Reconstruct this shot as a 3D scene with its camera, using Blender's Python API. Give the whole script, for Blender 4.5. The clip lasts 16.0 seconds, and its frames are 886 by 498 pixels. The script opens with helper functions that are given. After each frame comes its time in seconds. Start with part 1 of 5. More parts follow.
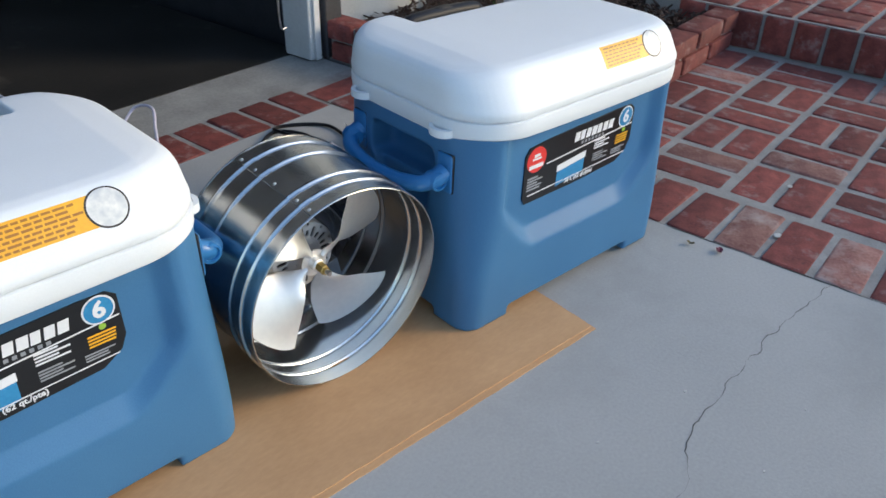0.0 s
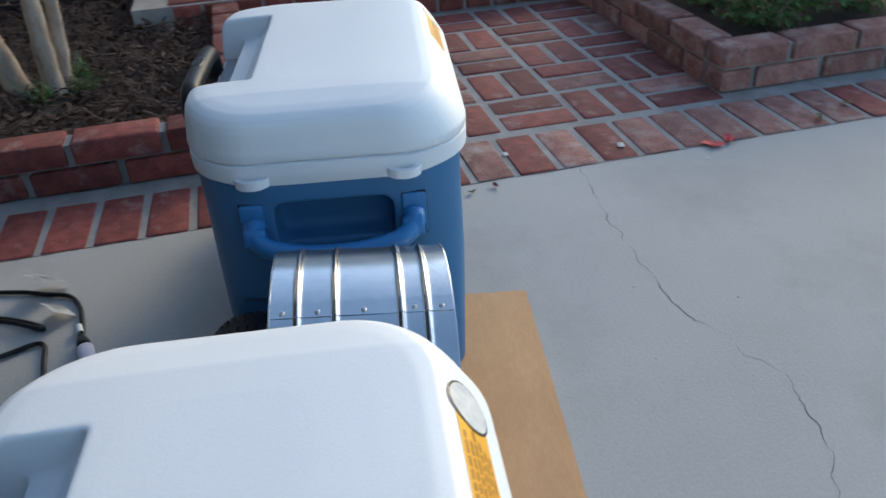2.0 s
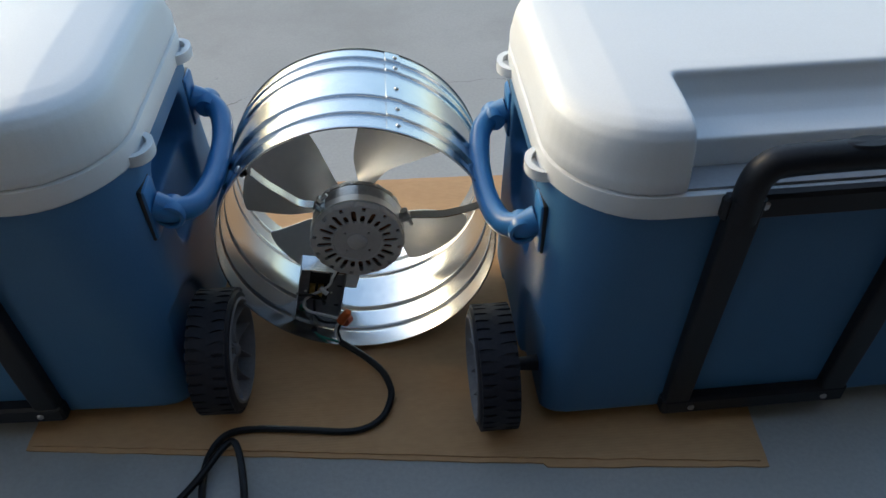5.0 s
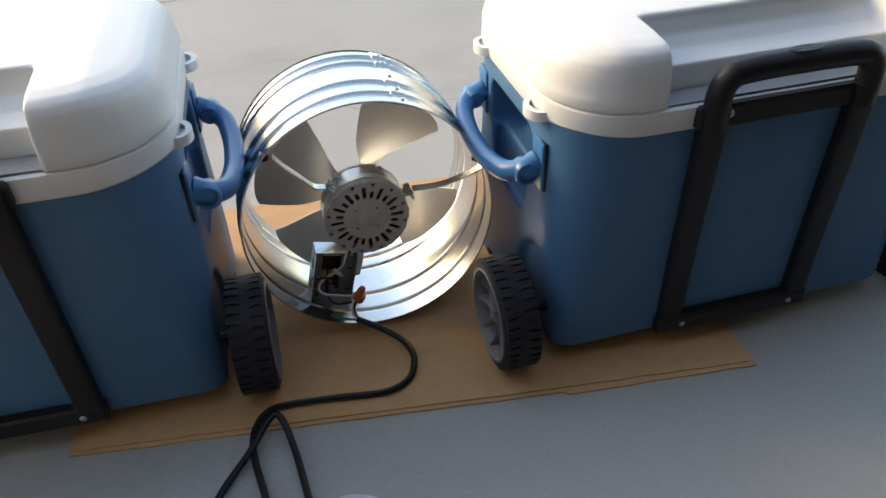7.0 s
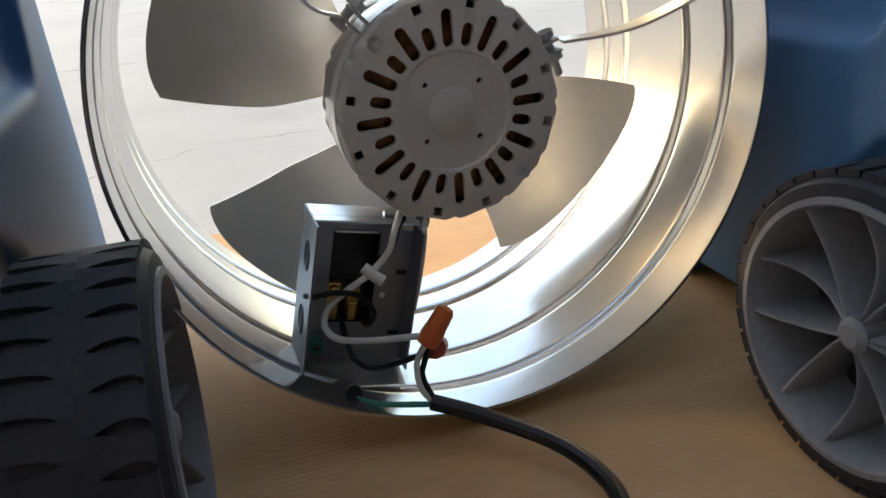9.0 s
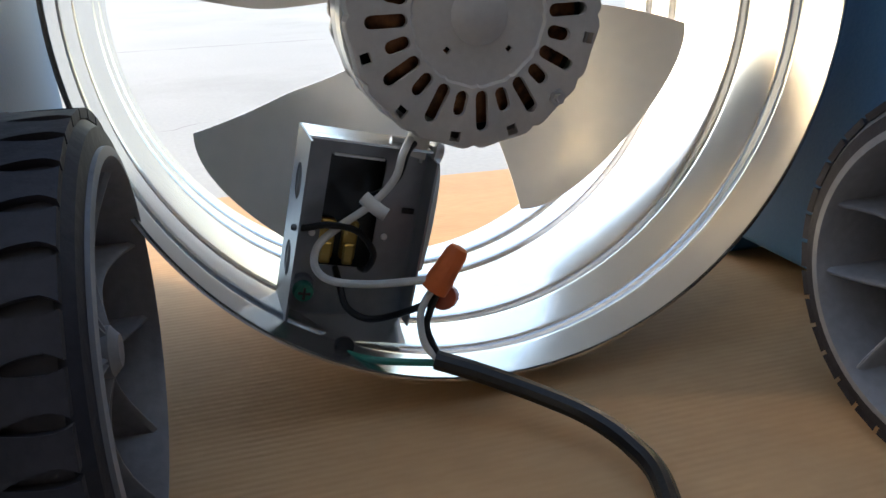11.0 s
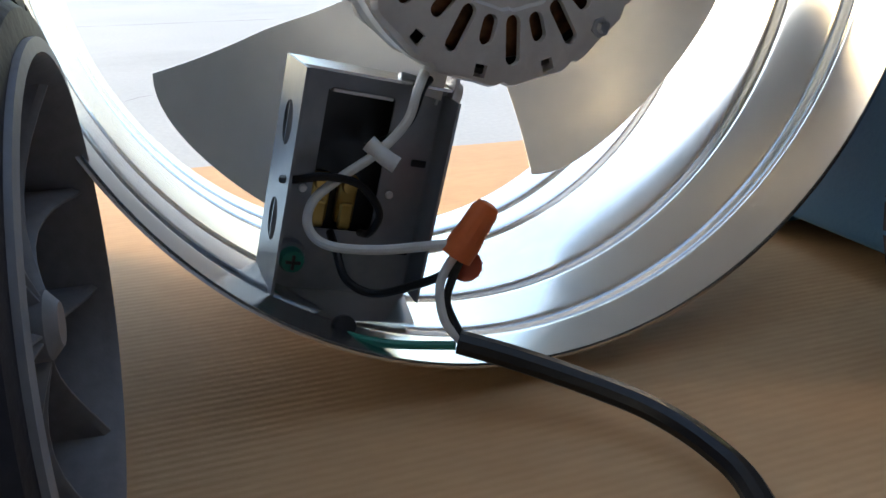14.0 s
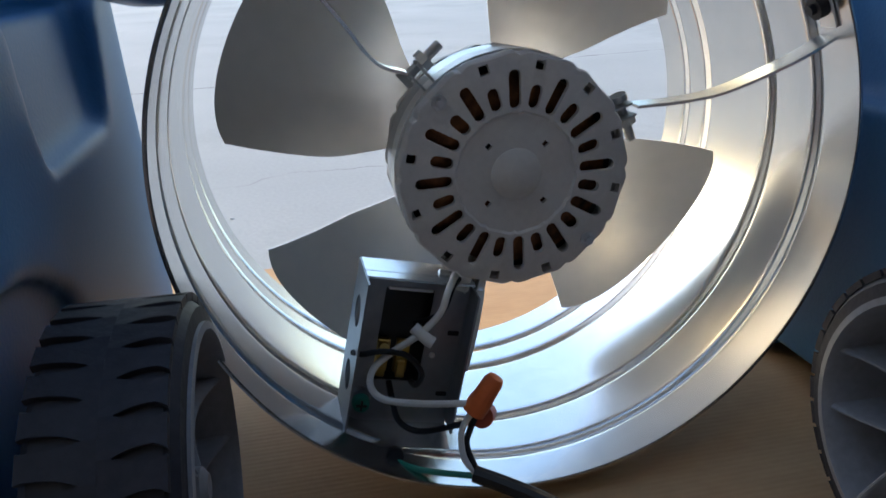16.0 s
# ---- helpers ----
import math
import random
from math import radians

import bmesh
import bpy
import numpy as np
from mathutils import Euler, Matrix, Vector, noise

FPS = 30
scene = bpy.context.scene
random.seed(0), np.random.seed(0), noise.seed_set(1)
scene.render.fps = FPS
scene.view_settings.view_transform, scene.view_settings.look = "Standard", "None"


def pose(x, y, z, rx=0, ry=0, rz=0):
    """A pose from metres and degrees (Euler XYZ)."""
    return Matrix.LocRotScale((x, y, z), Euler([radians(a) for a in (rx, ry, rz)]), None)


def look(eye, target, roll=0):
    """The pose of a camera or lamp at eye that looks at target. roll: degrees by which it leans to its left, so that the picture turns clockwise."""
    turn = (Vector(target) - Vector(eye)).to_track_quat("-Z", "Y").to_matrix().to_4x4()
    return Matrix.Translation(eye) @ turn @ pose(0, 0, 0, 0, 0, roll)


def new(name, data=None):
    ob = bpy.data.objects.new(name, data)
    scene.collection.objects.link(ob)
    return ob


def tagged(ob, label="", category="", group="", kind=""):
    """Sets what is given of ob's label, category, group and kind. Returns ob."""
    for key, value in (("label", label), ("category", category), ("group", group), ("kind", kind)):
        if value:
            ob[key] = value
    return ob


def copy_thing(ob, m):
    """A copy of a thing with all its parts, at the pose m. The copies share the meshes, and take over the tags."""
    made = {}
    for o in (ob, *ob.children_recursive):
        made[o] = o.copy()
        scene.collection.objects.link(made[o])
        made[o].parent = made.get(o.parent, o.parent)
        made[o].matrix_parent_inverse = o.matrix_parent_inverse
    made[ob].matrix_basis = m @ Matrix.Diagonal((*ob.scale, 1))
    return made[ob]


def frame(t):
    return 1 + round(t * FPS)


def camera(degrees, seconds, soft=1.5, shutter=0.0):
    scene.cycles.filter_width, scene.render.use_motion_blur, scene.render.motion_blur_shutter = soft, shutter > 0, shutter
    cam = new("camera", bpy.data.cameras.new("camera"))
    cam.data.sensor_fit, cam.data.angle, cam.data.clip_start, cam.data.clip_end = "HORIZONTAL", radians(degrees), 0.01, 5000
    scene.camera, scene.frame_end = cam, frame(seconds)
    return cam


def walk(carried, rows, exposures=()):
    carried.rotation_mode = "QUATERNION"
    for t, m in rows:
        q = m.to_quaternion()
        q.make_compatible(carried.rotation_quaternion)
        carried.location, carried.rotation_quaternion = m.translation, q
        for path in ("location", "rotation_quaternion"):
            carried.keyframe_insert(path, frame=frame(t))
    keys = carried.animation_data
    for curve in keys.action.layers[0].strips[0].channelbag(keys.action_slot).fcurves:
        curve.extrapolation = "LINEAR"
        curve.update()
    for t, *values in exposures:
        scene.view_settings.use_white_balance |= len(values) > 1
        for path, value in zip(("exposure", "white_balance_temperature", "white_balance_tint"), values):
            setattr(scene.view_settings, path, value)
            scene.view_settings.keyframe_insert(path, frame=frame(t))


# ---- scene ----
cam = camera(59.1, 16.0, shutter=0.2)
PATH = [
    (0, (-0.567, -0.984, 0.971), (0.61, 0.226, -0.101), 1.7),
    (0.5, (-0.622, -0.796, 0.943), (0.716, 0.17, -0.187), 1.4),
    (1, (-0.701, -0.554, 0.939), (0.85, 0.098, -0.142), 1.7),
    (1.5, (-0.805, -0.331, 0.968), (0.882, 0.03, -0.043), -2.9),
    (2, (-0.756, -0.04, 0.955), (0.917, -0.176, -0.132), -3.3),
    (2.5, (-0.741, 0.221, 0.965), (0.801, -0.376, -0.159), -7.5),
    (3, (-0.62, 0.41, 0.967), (0.669, -0.485, -0.273), -9.4),
    (3.5, (-0.476, 0.622, 0.963), (0.376, -0.661, -0.314), -2.5),
    (4, (-0.353, 0.787, 0.992), (0.141, -0.695, -0.257), -6.4),
    (4.5, (-0.152, 0.861, 0.958), (-0.017, -0.619, -0.381), -4.9),
    (4.7, (-0.082, 0.883, 0.95), (-0.062, -0.575, -0.419), -2.6),
    (6.8, (0.191, 1.118, 0.9), (-0.161, -0.436, -0.309), -2.6),
    (7, (0.187, 1.095, 0.887), (-0.168, -0.46, -0.319), -2.5),
    (7.5, (0.159, 0.941, 0.772), (-0.166, -0.646, -0.4), -4.0),
    (8, (0.181, 0.754, 0.607), (-0.231, -0.891, -0.454), -3.8),
    (8.5, (0.185, 0.624, 0.442), (-0.255, -1.088, -0.494), -5.7),
    (9, (0.217, 0.519, 0.305), (-0.315, -1.238, -0.489), -4.2),
    (9.2, (0.211, 0.505, 0.296), (-0.287, -1.265, -0.49), -4.5),
    (11.3, (0.207, 0.47, 0.224), (-0.317, -1.319, -0.5), -1.3),
    (11.5, (0.206, 0.468, 0.222), (-0.309, -1.313, -0.529), -1.3),
    (12, (0.208, 0.464, 0.225), (-0.32, -1.303, -0.548), -1.2),
    (12.5, (0.213, 0.459, 0.223), (-0.344, -1.301, -0.546), -1.1),
    (13, (0.212, 0.443, 0.215), (-0.359, -1.314, -0.549), -1.3),
    (13.5, (0.22, 0.41, 0.187), (-0.422, -1.345, -0.526), 0.5),
    (14, (0.219, 0.405, 0.191), (-0.416, -1.342, -0.546), 0.0),
    (14.5, (0.223, 0.406, 0.193), (-0.441, -1.329, -0.548), 0.2),
    (15, (0.223, 0.412, 0.196), (-0.428, -1.331, -0.538), 0.5),
    (15.5, (0.219, 0.466, 0.265), (-0.272, -1.313, -0.505), 1.3),
    (16, (0.2, 0.501, 0.317), (-0.161, -1.331, -0.4), -2.5),
]
EXPOSURES = [
    (0.0, 1.0, 6050, 5.0), (1.5, 1.05, 6050, 4.0), (2.5, 0.9, 5950, 2.0), (3.5, 0.75, 5850, -1.0), (4.7, 1.07, 6300, 1.0), (6.8, 1.7, 7850, 8.0), (8.0, 1.88, 7850, 8.0), (9.2, 2.2, 7800, 8.0),
    (11.3, 2.38, 7050, 7.0), (15.0, 2.35, 6650, 6.0), (16.0, 1.8, 6300, 6.0),
]
walk(cam, [(t, look(eye, target, roll)) for t, eye, target, roll in PATH], EXPOSURES)


# ---- world and light ----
world = bpy.data.worlds.new("world")
scene.world = world
world.use_nodes = True
wn = world.node_tree
sky = wn.nodes.new("ShaderNodeTexSky")
sky.sky_type = "NISHITA"
sky.sun_disc = False
sky.sun_elevation, sky.sun_rotation = radians(25), radians(130)
wn.nodes["Background"].inputs["Strength"].default_value = 0.15
wn.links.new(sky.outputs[0], wn.nodes["Background"].inputs[0])
sun = new("sun", bpy.data.lights.new("sun", "SUN"))
sun.data.energy, sun.data.angle, sun.data.color = 0.75, radians(17), (1.0, 0.70, 0.34)
sun.matrix_world = look((3.06, -2.57, 1.75), (0, 0, 0))


# ---- materials ----
def nodes_of(name):
    m = bpy.data.materials.new(name)
    m.use_nodes = True
    return m, m.node_tree, m.node_tree.nodes["Principled BSDF"]


def mottled(name, dark, light, rough=0.5, scale=8.0, fine=120.0, bump=0.1, metal=0.0, rough_var=0.08, detail=6.0, spec=0.5,
            island=0.0, stretch=(1, 1, 1)):
    """A surface with broad patches and fine grain in colour, gloss and relief. island: how far pieces differ from each other."""
    m, t, b = nodes_of(name)
    n, ln = t.nodes, t.links
    co = n.new("ShaderNodeTexCoord")
    mp = n.new("ShaderNodeMapping")
    mp.inputs["Scale"].default_value = stretch
    ln.new(co.outputs["Object"], mp.inputs[0])
    big, small = n.new("ShaderNodeTexNoise"), n.new("ShaderNodeTexNoise")
    for tex, s in ((big, scale), (small, fine)):
        tex.inputs["Scale"].default_value = s
        tex.inputs["Detail"].default_value = detail
        ln.new(mp.outputs[0], tex.inputs["Vector"])
    mix = n.new("ShaderNodeMath")
    mix.operation = "MULTIPLY_ADD"
    ln.new(small.outputs[0], mix.inputs[0])
    mix.inputs[1].default_value = 0.45
    half = n.new("ShaderNodeMath")
    half.operation = "MULTIPLY_ADD"
    ln.new(big.outputs[0], half.inputs[0])
    half.inputs[1].default_value = 0.75
    half.inputs[2].default_value = -0.1
    ln.new(half.outputs[0], mix.inputs[2])
    ramp = n.new("ShaderNodeValToRGB")
    ramp.color_ramp.elements[0].position, ramp.color_ramp.elements[1].position = 0.3, 0.72
    ramp.color_ramp.elements[0].color, ramp.color_ramp.elements[1].color = (*dark, 1), (*light, 1)
    ln.new(mix.outputs[0], ramp.inputs[0])
    colour = ramp.outputs[0]
    if island:
        info = n.new("ShaderNodeObjectInfo")
        hsv = n.new("ShaderNodeHueSaturation")
        span = n.new("ShaderNodeMapRange")
        span.inputs[3].default_value, span.inputs[4].default_value = 1 - island, 1 + island
        ln.new(info.outputs["Random"], span.inputs[0])
        ln.new(span.outputs[0], hsv.inputs["Value"])
        ln.new(colour, hsv.inputs["Color"])
        colour = hsv.outputs[0]
    ln.new(colour, b.inputs["Base Color"])
    r = n.new("ShaderNodeMapRange")
    r.inputs[3].default_value, r.inputs[4].default_value = max(0.02, rough - rough_var), min(1, rough + rough_var)
    ln.new(mix.outputs[0], r.inputs[0])
    ln.new(r.outputs[0], b.inputs["Roughness"])
    b.inputs["Metallic"].default_value = metal
    b.inputs["Specular IOR Level"].default_value = spec
    if bump:
        bp = n.new("ShaderNodeBump")
        bp.inputs["Strength"].default_value = bump
        bp.inputs["Distance"].default_value = 0.002
        ln.new(small.outputs[0], bp.inputs["Height"])
        ln.new(bp.outputs[0], b.inputs["Normal"])
    return m


CONCRETE = mottled("concrete", (0.33, 0.33, 0.32), (0.43, 0.425, 0.41), 0.82, 1.6, 160, 0.25)
# base colour holds the dimness inside the garage
GARAGE_FLOOR = mottled("garage_concrete_in_gloom", (0.008, 0.0075, 0.007), (0.036, 0.033, 0.030), 0.6, 2.5, 60, 0.2)
BRICK = mottled("red_brick", (0.10, 0.020, 0.018), (0.27, 0.07, 0.055), 0.8, 22, 160, 0.5, island=0.3)
BRICK_DUST = mottled("worn_brick", (0.16, 0.055, 0.045), (0.36, 0.19, 0.155), 0.88, 16, 130, 0.5, island=0.22)
MORTAR = mottled("mortar", (0.21, 0.205, 0.195), (0.36, 0.35, 0.335), 0.92, 10, 220, 0.7)
STUCCO = mottled("white_stucco", (0.40, 0.40, 0.39), (0.52, 0.52, 0.51), 0.9, 5, 140, 0.8)
WHITE_PAINT = mottled("white_paint", (0.55, 0.55, 0.54), (0.68, 0.68, 0.67), 0.45, 6, 90, 0.08)
# dark paint of post and eave; doubles as gloom on the garage walls
DARK_PAINT_AND_GLOOM = mottled("dark_paint_and_gloom", (0.02, 0.02, 0.025), (0.045, 0.045, 0.05), 0.5, 8, 90, 0.1)
SOIL = mottled("mulch_soil", (0.012, 0.008, 0.007), (0.05, 0.032, 0.025), 0.95, 30, 240, 1.0)
BARK = mottled("tree_bark", (0.16, 0.12, 0.09), (0.42, 0.35, 0.28), 0.9, 26, 130, 0.9, stretch=(1, 1, 0.3))
LEAF = mottled("green_leaf", (0.03, 0.08, 0.015), (0.10, 0.2, 0.045), 0.5, 30, 90, 0.1)
IRON = mottled("black_iron", (0.008, 0.008, 0.009), (0.02, 0.02, 0.022), 0.5, 20, 120, 0.2)
CARD = mottled("cardboard", (0.48, 0.275, 0.130), (0.59, 0.355, 0.178), 0.8, 4, 60, 0.12, stretch=(1, 2.5, 1))
def add_flutes(m, period, strength):
    """Faint ribs of the corrugation showing through the liner."""
    n, ln = m.node_tree.nodes, m.node_tree.links
    co, wave = n.new("ShaderNodeTexCoord"), n.new("ShaderNodeTexWave")
    wave.bands_direction = "Y"
    wave.inputs["Scale"].default_value = 0.314 / period
    wave.inputs["Distortion"].default_value = 0.25
    wave.inputs["Detail Scale"].default_value = 0.4
    ln.new(co.outputs["Object"], wave.inputs["Vector"])
    bp, old = n.new("ShaderNodeBump"), n["Bump"]
    bp.inputs["Strength"].default_value, bp.inputs["Distance"].default_value = strength, 0.002
    ln.new(wave.outputs["Fac"], bp.inputs["Height"])
    ln.new(old.outputs[0], bp.inputs["Normal"])
    ln.new(bp.outputs[0], n["Principled BSDF"].inputs["Normal"])


def add_stain(m, colour, scale, start, end, strength=1.0, seed=0.0):
    """Patches of another colour, with ragged edges, over a material's base colour."""
    n, ln = m.node_tree.nodes, m.node_tree.links
    b = n["Principled BSDF"]
    old = b.inputs["Base Color"].links[0].from_socket
    co, tex = n.new("ShaderNodeTexCoord"), n.new("ShaderNodeTexNoise")
    mp = n.new("ShaderNodeMapping")
    mp.inputs["Location"].default_value = (seed, seed * 0.7, seed * 0.3)
    info = n.new("ShaderNodeObjectInfo")
    shift = n.new("ShaderNodeVectorMath")
    shift.operation = "MULTIPLY_ADD"
    shift.inputs[1].default_value = (9, 7, 5)
    ln.new(info.outputs["Random"], shift.inputs[0])
    ln.new(co.outputs["Object"], shift.inputs[2])
    ln.new(shift.outputs[0], mp.inputs[0])
    tex.inputs["Scale"].default_value, tex.inputs["Detail"].default_value, tex.inputs["Roughness"].default_value = scale, 8, 0.68
    ln.new(mp.outputs[0], tex.inputs["Vector"])
    span, mix = n.new("ShaderNodeMapRange"), n.new("ShaderNodeMix")
    span.inputs[1].default_value, span.inputs[2].default_value, span.inputs[4].default_value = start, end, strength
    ln.new(tex.outputs[0], span.inputs[0])
    mix.data_type = "RGBA"
    ln.new(span.outputs[0], mix.inputs[0])
    ln.new(old, mix.inputs[6])
    mix.inputs[7].default_value = (*colour, 1)
    ln.new(mix.outputs[2], b.inputs["Base Color"])


add_stain(BRICK, (0.34, 0.27, 0.25), 13, 0.55, 0.74, 0.75, 1.0)
add_stain(BRICK, (0.05, 0.015, 0.014), 30, 0.58, 0.72, 0.7, 4.0)
add_stain(BRICK_DUST, (0.42, 0.35, 0.32), 11, 0.52, 0.74, 0.8, 2.0)
add_stain(BRICK_DUST, (0.10, 0.035, 0.03), 24, 0.57, 0.72, 0.7, 5.0)
add_stain(MORTAR, (0.16, 0.10, 0.085), 7, 0.5, 0.75, 0.6, 3.0)
add_stain(CONCRETE, (0.27, 0.265, 0.25), 2.2, 0.52, 0.75, 0.6, 3.0)
add_stain(CONCRETE, (0.46, 0.45, 0.42), 26, 0.66, 0.74, 0.5, 6.0)
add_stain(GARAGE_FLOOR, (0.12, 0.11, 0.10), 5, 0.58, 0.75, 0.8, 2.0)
add_stain(CARD, (0.36, 0.20, 0.095), 3.5, 0.5, 0.8, 0.5, 2.0)
add_flutes(CARD, 0.0045, 0.06)
BLUE = mottled("blue_plastic", (0.05, 0.15, 0.30), (0.066, 0.185, 0.35), 0.47, 5, 420, 0.12, spec=0.35)
BLUE_GLOSS = mottled("blue_handle_plastic", (0.035, 0.17, 0.40), (0.045, 0.2, 0.45), 0.33, 9, 260, 0.05)
LID = mottled("white_plastic", (0.74, 0.76, 0.78), (0.80, 0.82, 0.84), 0.42, 4, 400, 0.08)
BLACK = mottled("black_plastic", (0.010, 0.010, 0.012), (0.020, 0.020, 0.024), 0.45, 12, 300, 0.1, spec=0.3)
RUBBER = mottled("wheel_rubber", (0.009, 0.009, 0.013), (0.026, 0.025, 0.034), 0.6, 30, 200, 0.25, spec=0.3)
RIM = mottled("grey_rim_plastic", (0.14, 0.14, 0.155), (0.22, 0.22, 0.24), 0.5, 20, 200, 0.12)
GALV = mottled("galvanised_steel", (0.55, 0.56, 0.57), (0.66, 0.66, 0.65), 0.25, 9, 60, 0.0, metal=1.0, rough_var=0.05)
ALU = mottled("brushed_aluminium", (0.78, 0.78, 0.78), (0.86, 0.85, 0.84), 0.52, 5, 80, 0.0, metal=1.0, rough_var=0.01, detail=1)
ZINC = mottled("zinc_bolt", (0.4, 0.41, 0.43), (0.6, 0.61, 0.62), 0.35, 40, 200, 0.1, metal=1.0)
BRASS = mottled("brass_nut", (0.5, 0.34, 0.1), (0.62, 0.44, 0.16), 0.35, 40, 200, 0.1, metal=1.0)
MOTOR = mottled("grey_motor_enamel", (0.43, 0.41, 0.405), (0.52, 0.50, 0.49), 0.5, 20, 240, 0.1)
BOX_STEEL = mottled("grey_box_steel", (0.2, 0.21, 0.23), (0.3, 0.31, 0.33), 0.42, 14, 120, 0.06, metal=0.7)
CORD = mottled("black_rubber_cord", (0.006, 0.006, 0.007), (0.012, 0.012, 0.014), 0.36, 40, 300, 0.1, spec=0.3)
CORD_WHITE = mottled("white_cord", (0.55, 0.52, 0.62), (0.66, 0.63, 0.72), 0.5, 40, 200, 0.05)
WIRE_WHITE = mottled("white_wire", (0.55, 0.54, 0.52), (0.68, 0.67, 0.65), 0.45, 40, 200, 0.05)
GREEN = mottled("green_insulation", (0.01, 0.16, 0.11), (0.02, 0.24, 0.17), 0.45, 40, 200, 0.05)
ORANGE = mottled("orange_plastic", (0.55, 0.10, 0.02), (0.68, 0.15, 0.035), 0.45, 40, 200, 0.05)
COPPER = mottled("copper_winding", (0.02, 0.01, 0.008), (0.30, 0.12, 0.05), 0.45, 60, 200, 0.1, metal=0.8)
YELLOW = mottled("yellow_sticker", (0.75, 0.36, 0.012), (0.84, 0.44, 0.02), 0.4, 10, 200, 0.02)
LABEL_BLACK = mottled("label_black", (0.008, 0.008, 0.009), (0.014, 0.014, 0.015), 0.32, 10, 200, 0.02)
INK_WHITE = mottled("label_white", (0.7, 0.7, 0.72), (0.78, 0.78, 0.8), 0.4, 10, 200, 0.02)
INK_DARK = mottled("label_ink", (0.02, 0.015, 0.01), (0.035, 0.025, 0.02), 0.4, 10, 200, 0.02)
INK_RED = mottled("label_red", (0.62, 0.03, 0.025), (0.7, 0.05, 0.04), 0.35, 10, 200, 0.02)
INK_BLUE = mottled("label_blue", (0.03, 0.2, 0.42), (0.06, 0.28, 0.52), 0.35, 10, 200, 0.02)
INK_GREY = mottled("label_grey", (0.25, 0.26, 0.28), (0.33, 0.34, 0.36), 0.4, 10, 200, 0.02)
INK_LIME = mottled("label_lime", (0.25, 0.42, 0.04), (0.32, 0.5, 0.06), 0.4, 10, 200, 0.02)
PAPER = mottled("paper_tag", (0.68, 0.69, 0.72), (0.78, 0.79, 0.8), 0.7, 10, 200, 0.05)
PETAL = mottled("red_petal", (0.42, 0.012, 0.025), (0.6, 0.025, 0.05), 0.6, 40, 200, 0.1)


# ---- mesh helpers ----
def mesh_ob(name, bm, mat, parent=None, label="", smooth=True, angle=35, kind=""):
    bmesh.ops.recalc_face_normals(bm, faces=bm.faces[:])
    me = bpy.data.meshes.new(name)
    bm.to_mesh(me)
    bm.free()
    mats = mat if isinstance(mat, (list, tuple)) else [mat]
    for x in mats:
        me.materials.append(x)
    if smooth:
        me.shade_smooth()
        me.set_sharp_from_angle(angle=radians(angle))
    ob = new(name, me)
    if parent is not None:
        ob.parent = parent
    return tagged(ob, label, kind=kind)


def part(name, bm, material, parent, label="", angle=35):
    return mesh_ob(name, bm, material, parent, label, angle=angle)


def thing(name, label, category, m=None, group="", kind=""):
    ob = new(name)
    ob.empty_display_size = 0.05
    if m is not None:
        ob.matrix_world = m
    return tagged(ob, label, category, group, kind)


def box(bm, x0, x1, y0, y1, z0, z1, bevel=0.0, seg=1, m=None):
    g = bmesh.ops.create_cube(bm, size=1.0)
    vs = g["verts"]
    bmesh.ops.scale(bm, vec=(x1 - x0, y1 - y0, z1 - z0), verts=vs)
    bmesh.ops.translate(bm, vec=((x0 + x1) / 2, (y0 + y1) / 2, (z0 + z1) / 2), verts=vs)
    if bevel:
        es = list({e for v in vs for e in v.link_edges})
        r = bmesh.ops.bevel(bm, geom=es, offset=bevel, segments=seg, affect="EDGES", profile=0.5)
        vs = list({v for f in r["faces"] for v in f.verts} | {v for v in vs if v.is_valid})
    if m is not None:
        bmesh.ops.transform(bm, matrix=m, verts=vs)
    return vs


def boxed(x0, x1, y0, y1, z0, z1, bevel=0.0, seg=1, m=None):
    bm = bmesh.new()
    box(bm, x0, x1, y0, y1, z0, z1, bevel, seg, m)
    return bm


def round_rect(hx, hy, r, n=8, side=6):
    """Points round a rectangle with rounded corners, anticlockwise."""
    pts = []
    for cx, cy, a0 in ((hx - r, hy - r, 0), (-hx + r, hy - r, 90), (-hx + r, -hy + r, 180), (hx - r, -hy + r, 270)):
        for i in range(n + 1):
            a = radians(a0 + 90 * i / n)
            pts.append((cx + r * math.cos(a), cy + r * math.sin(a)))
    out = []
    for i, p in enumerate(pts):
        q = pts[(i + 1) % len(pts)]
        out.append(p)
        if i % (n + 1) == n:
            for k in range(1, side):
                out.append((p[0] + (q[0] - p[0]) * k / side, p[1] + (q[1] - p[1]) * k / side))
    return out


def loft(bm, rings, caps=True):
    """Joins rings of equally many points into a skin."""
    rows = [[bm.verts.new(p) for p in ring] for ring in rings]
    n = len(rows[0])
    for a, b in zip(rows, rows[1:]):
        for i in range(n):
            bm.faces.new((a[i], a[(i + 1) % n], b[(i + 1) % n], b[i]))
    if caps:
        bm.faces.new(rows[0][::-1])
        bm.faces.new(rows[-1])
    return rows


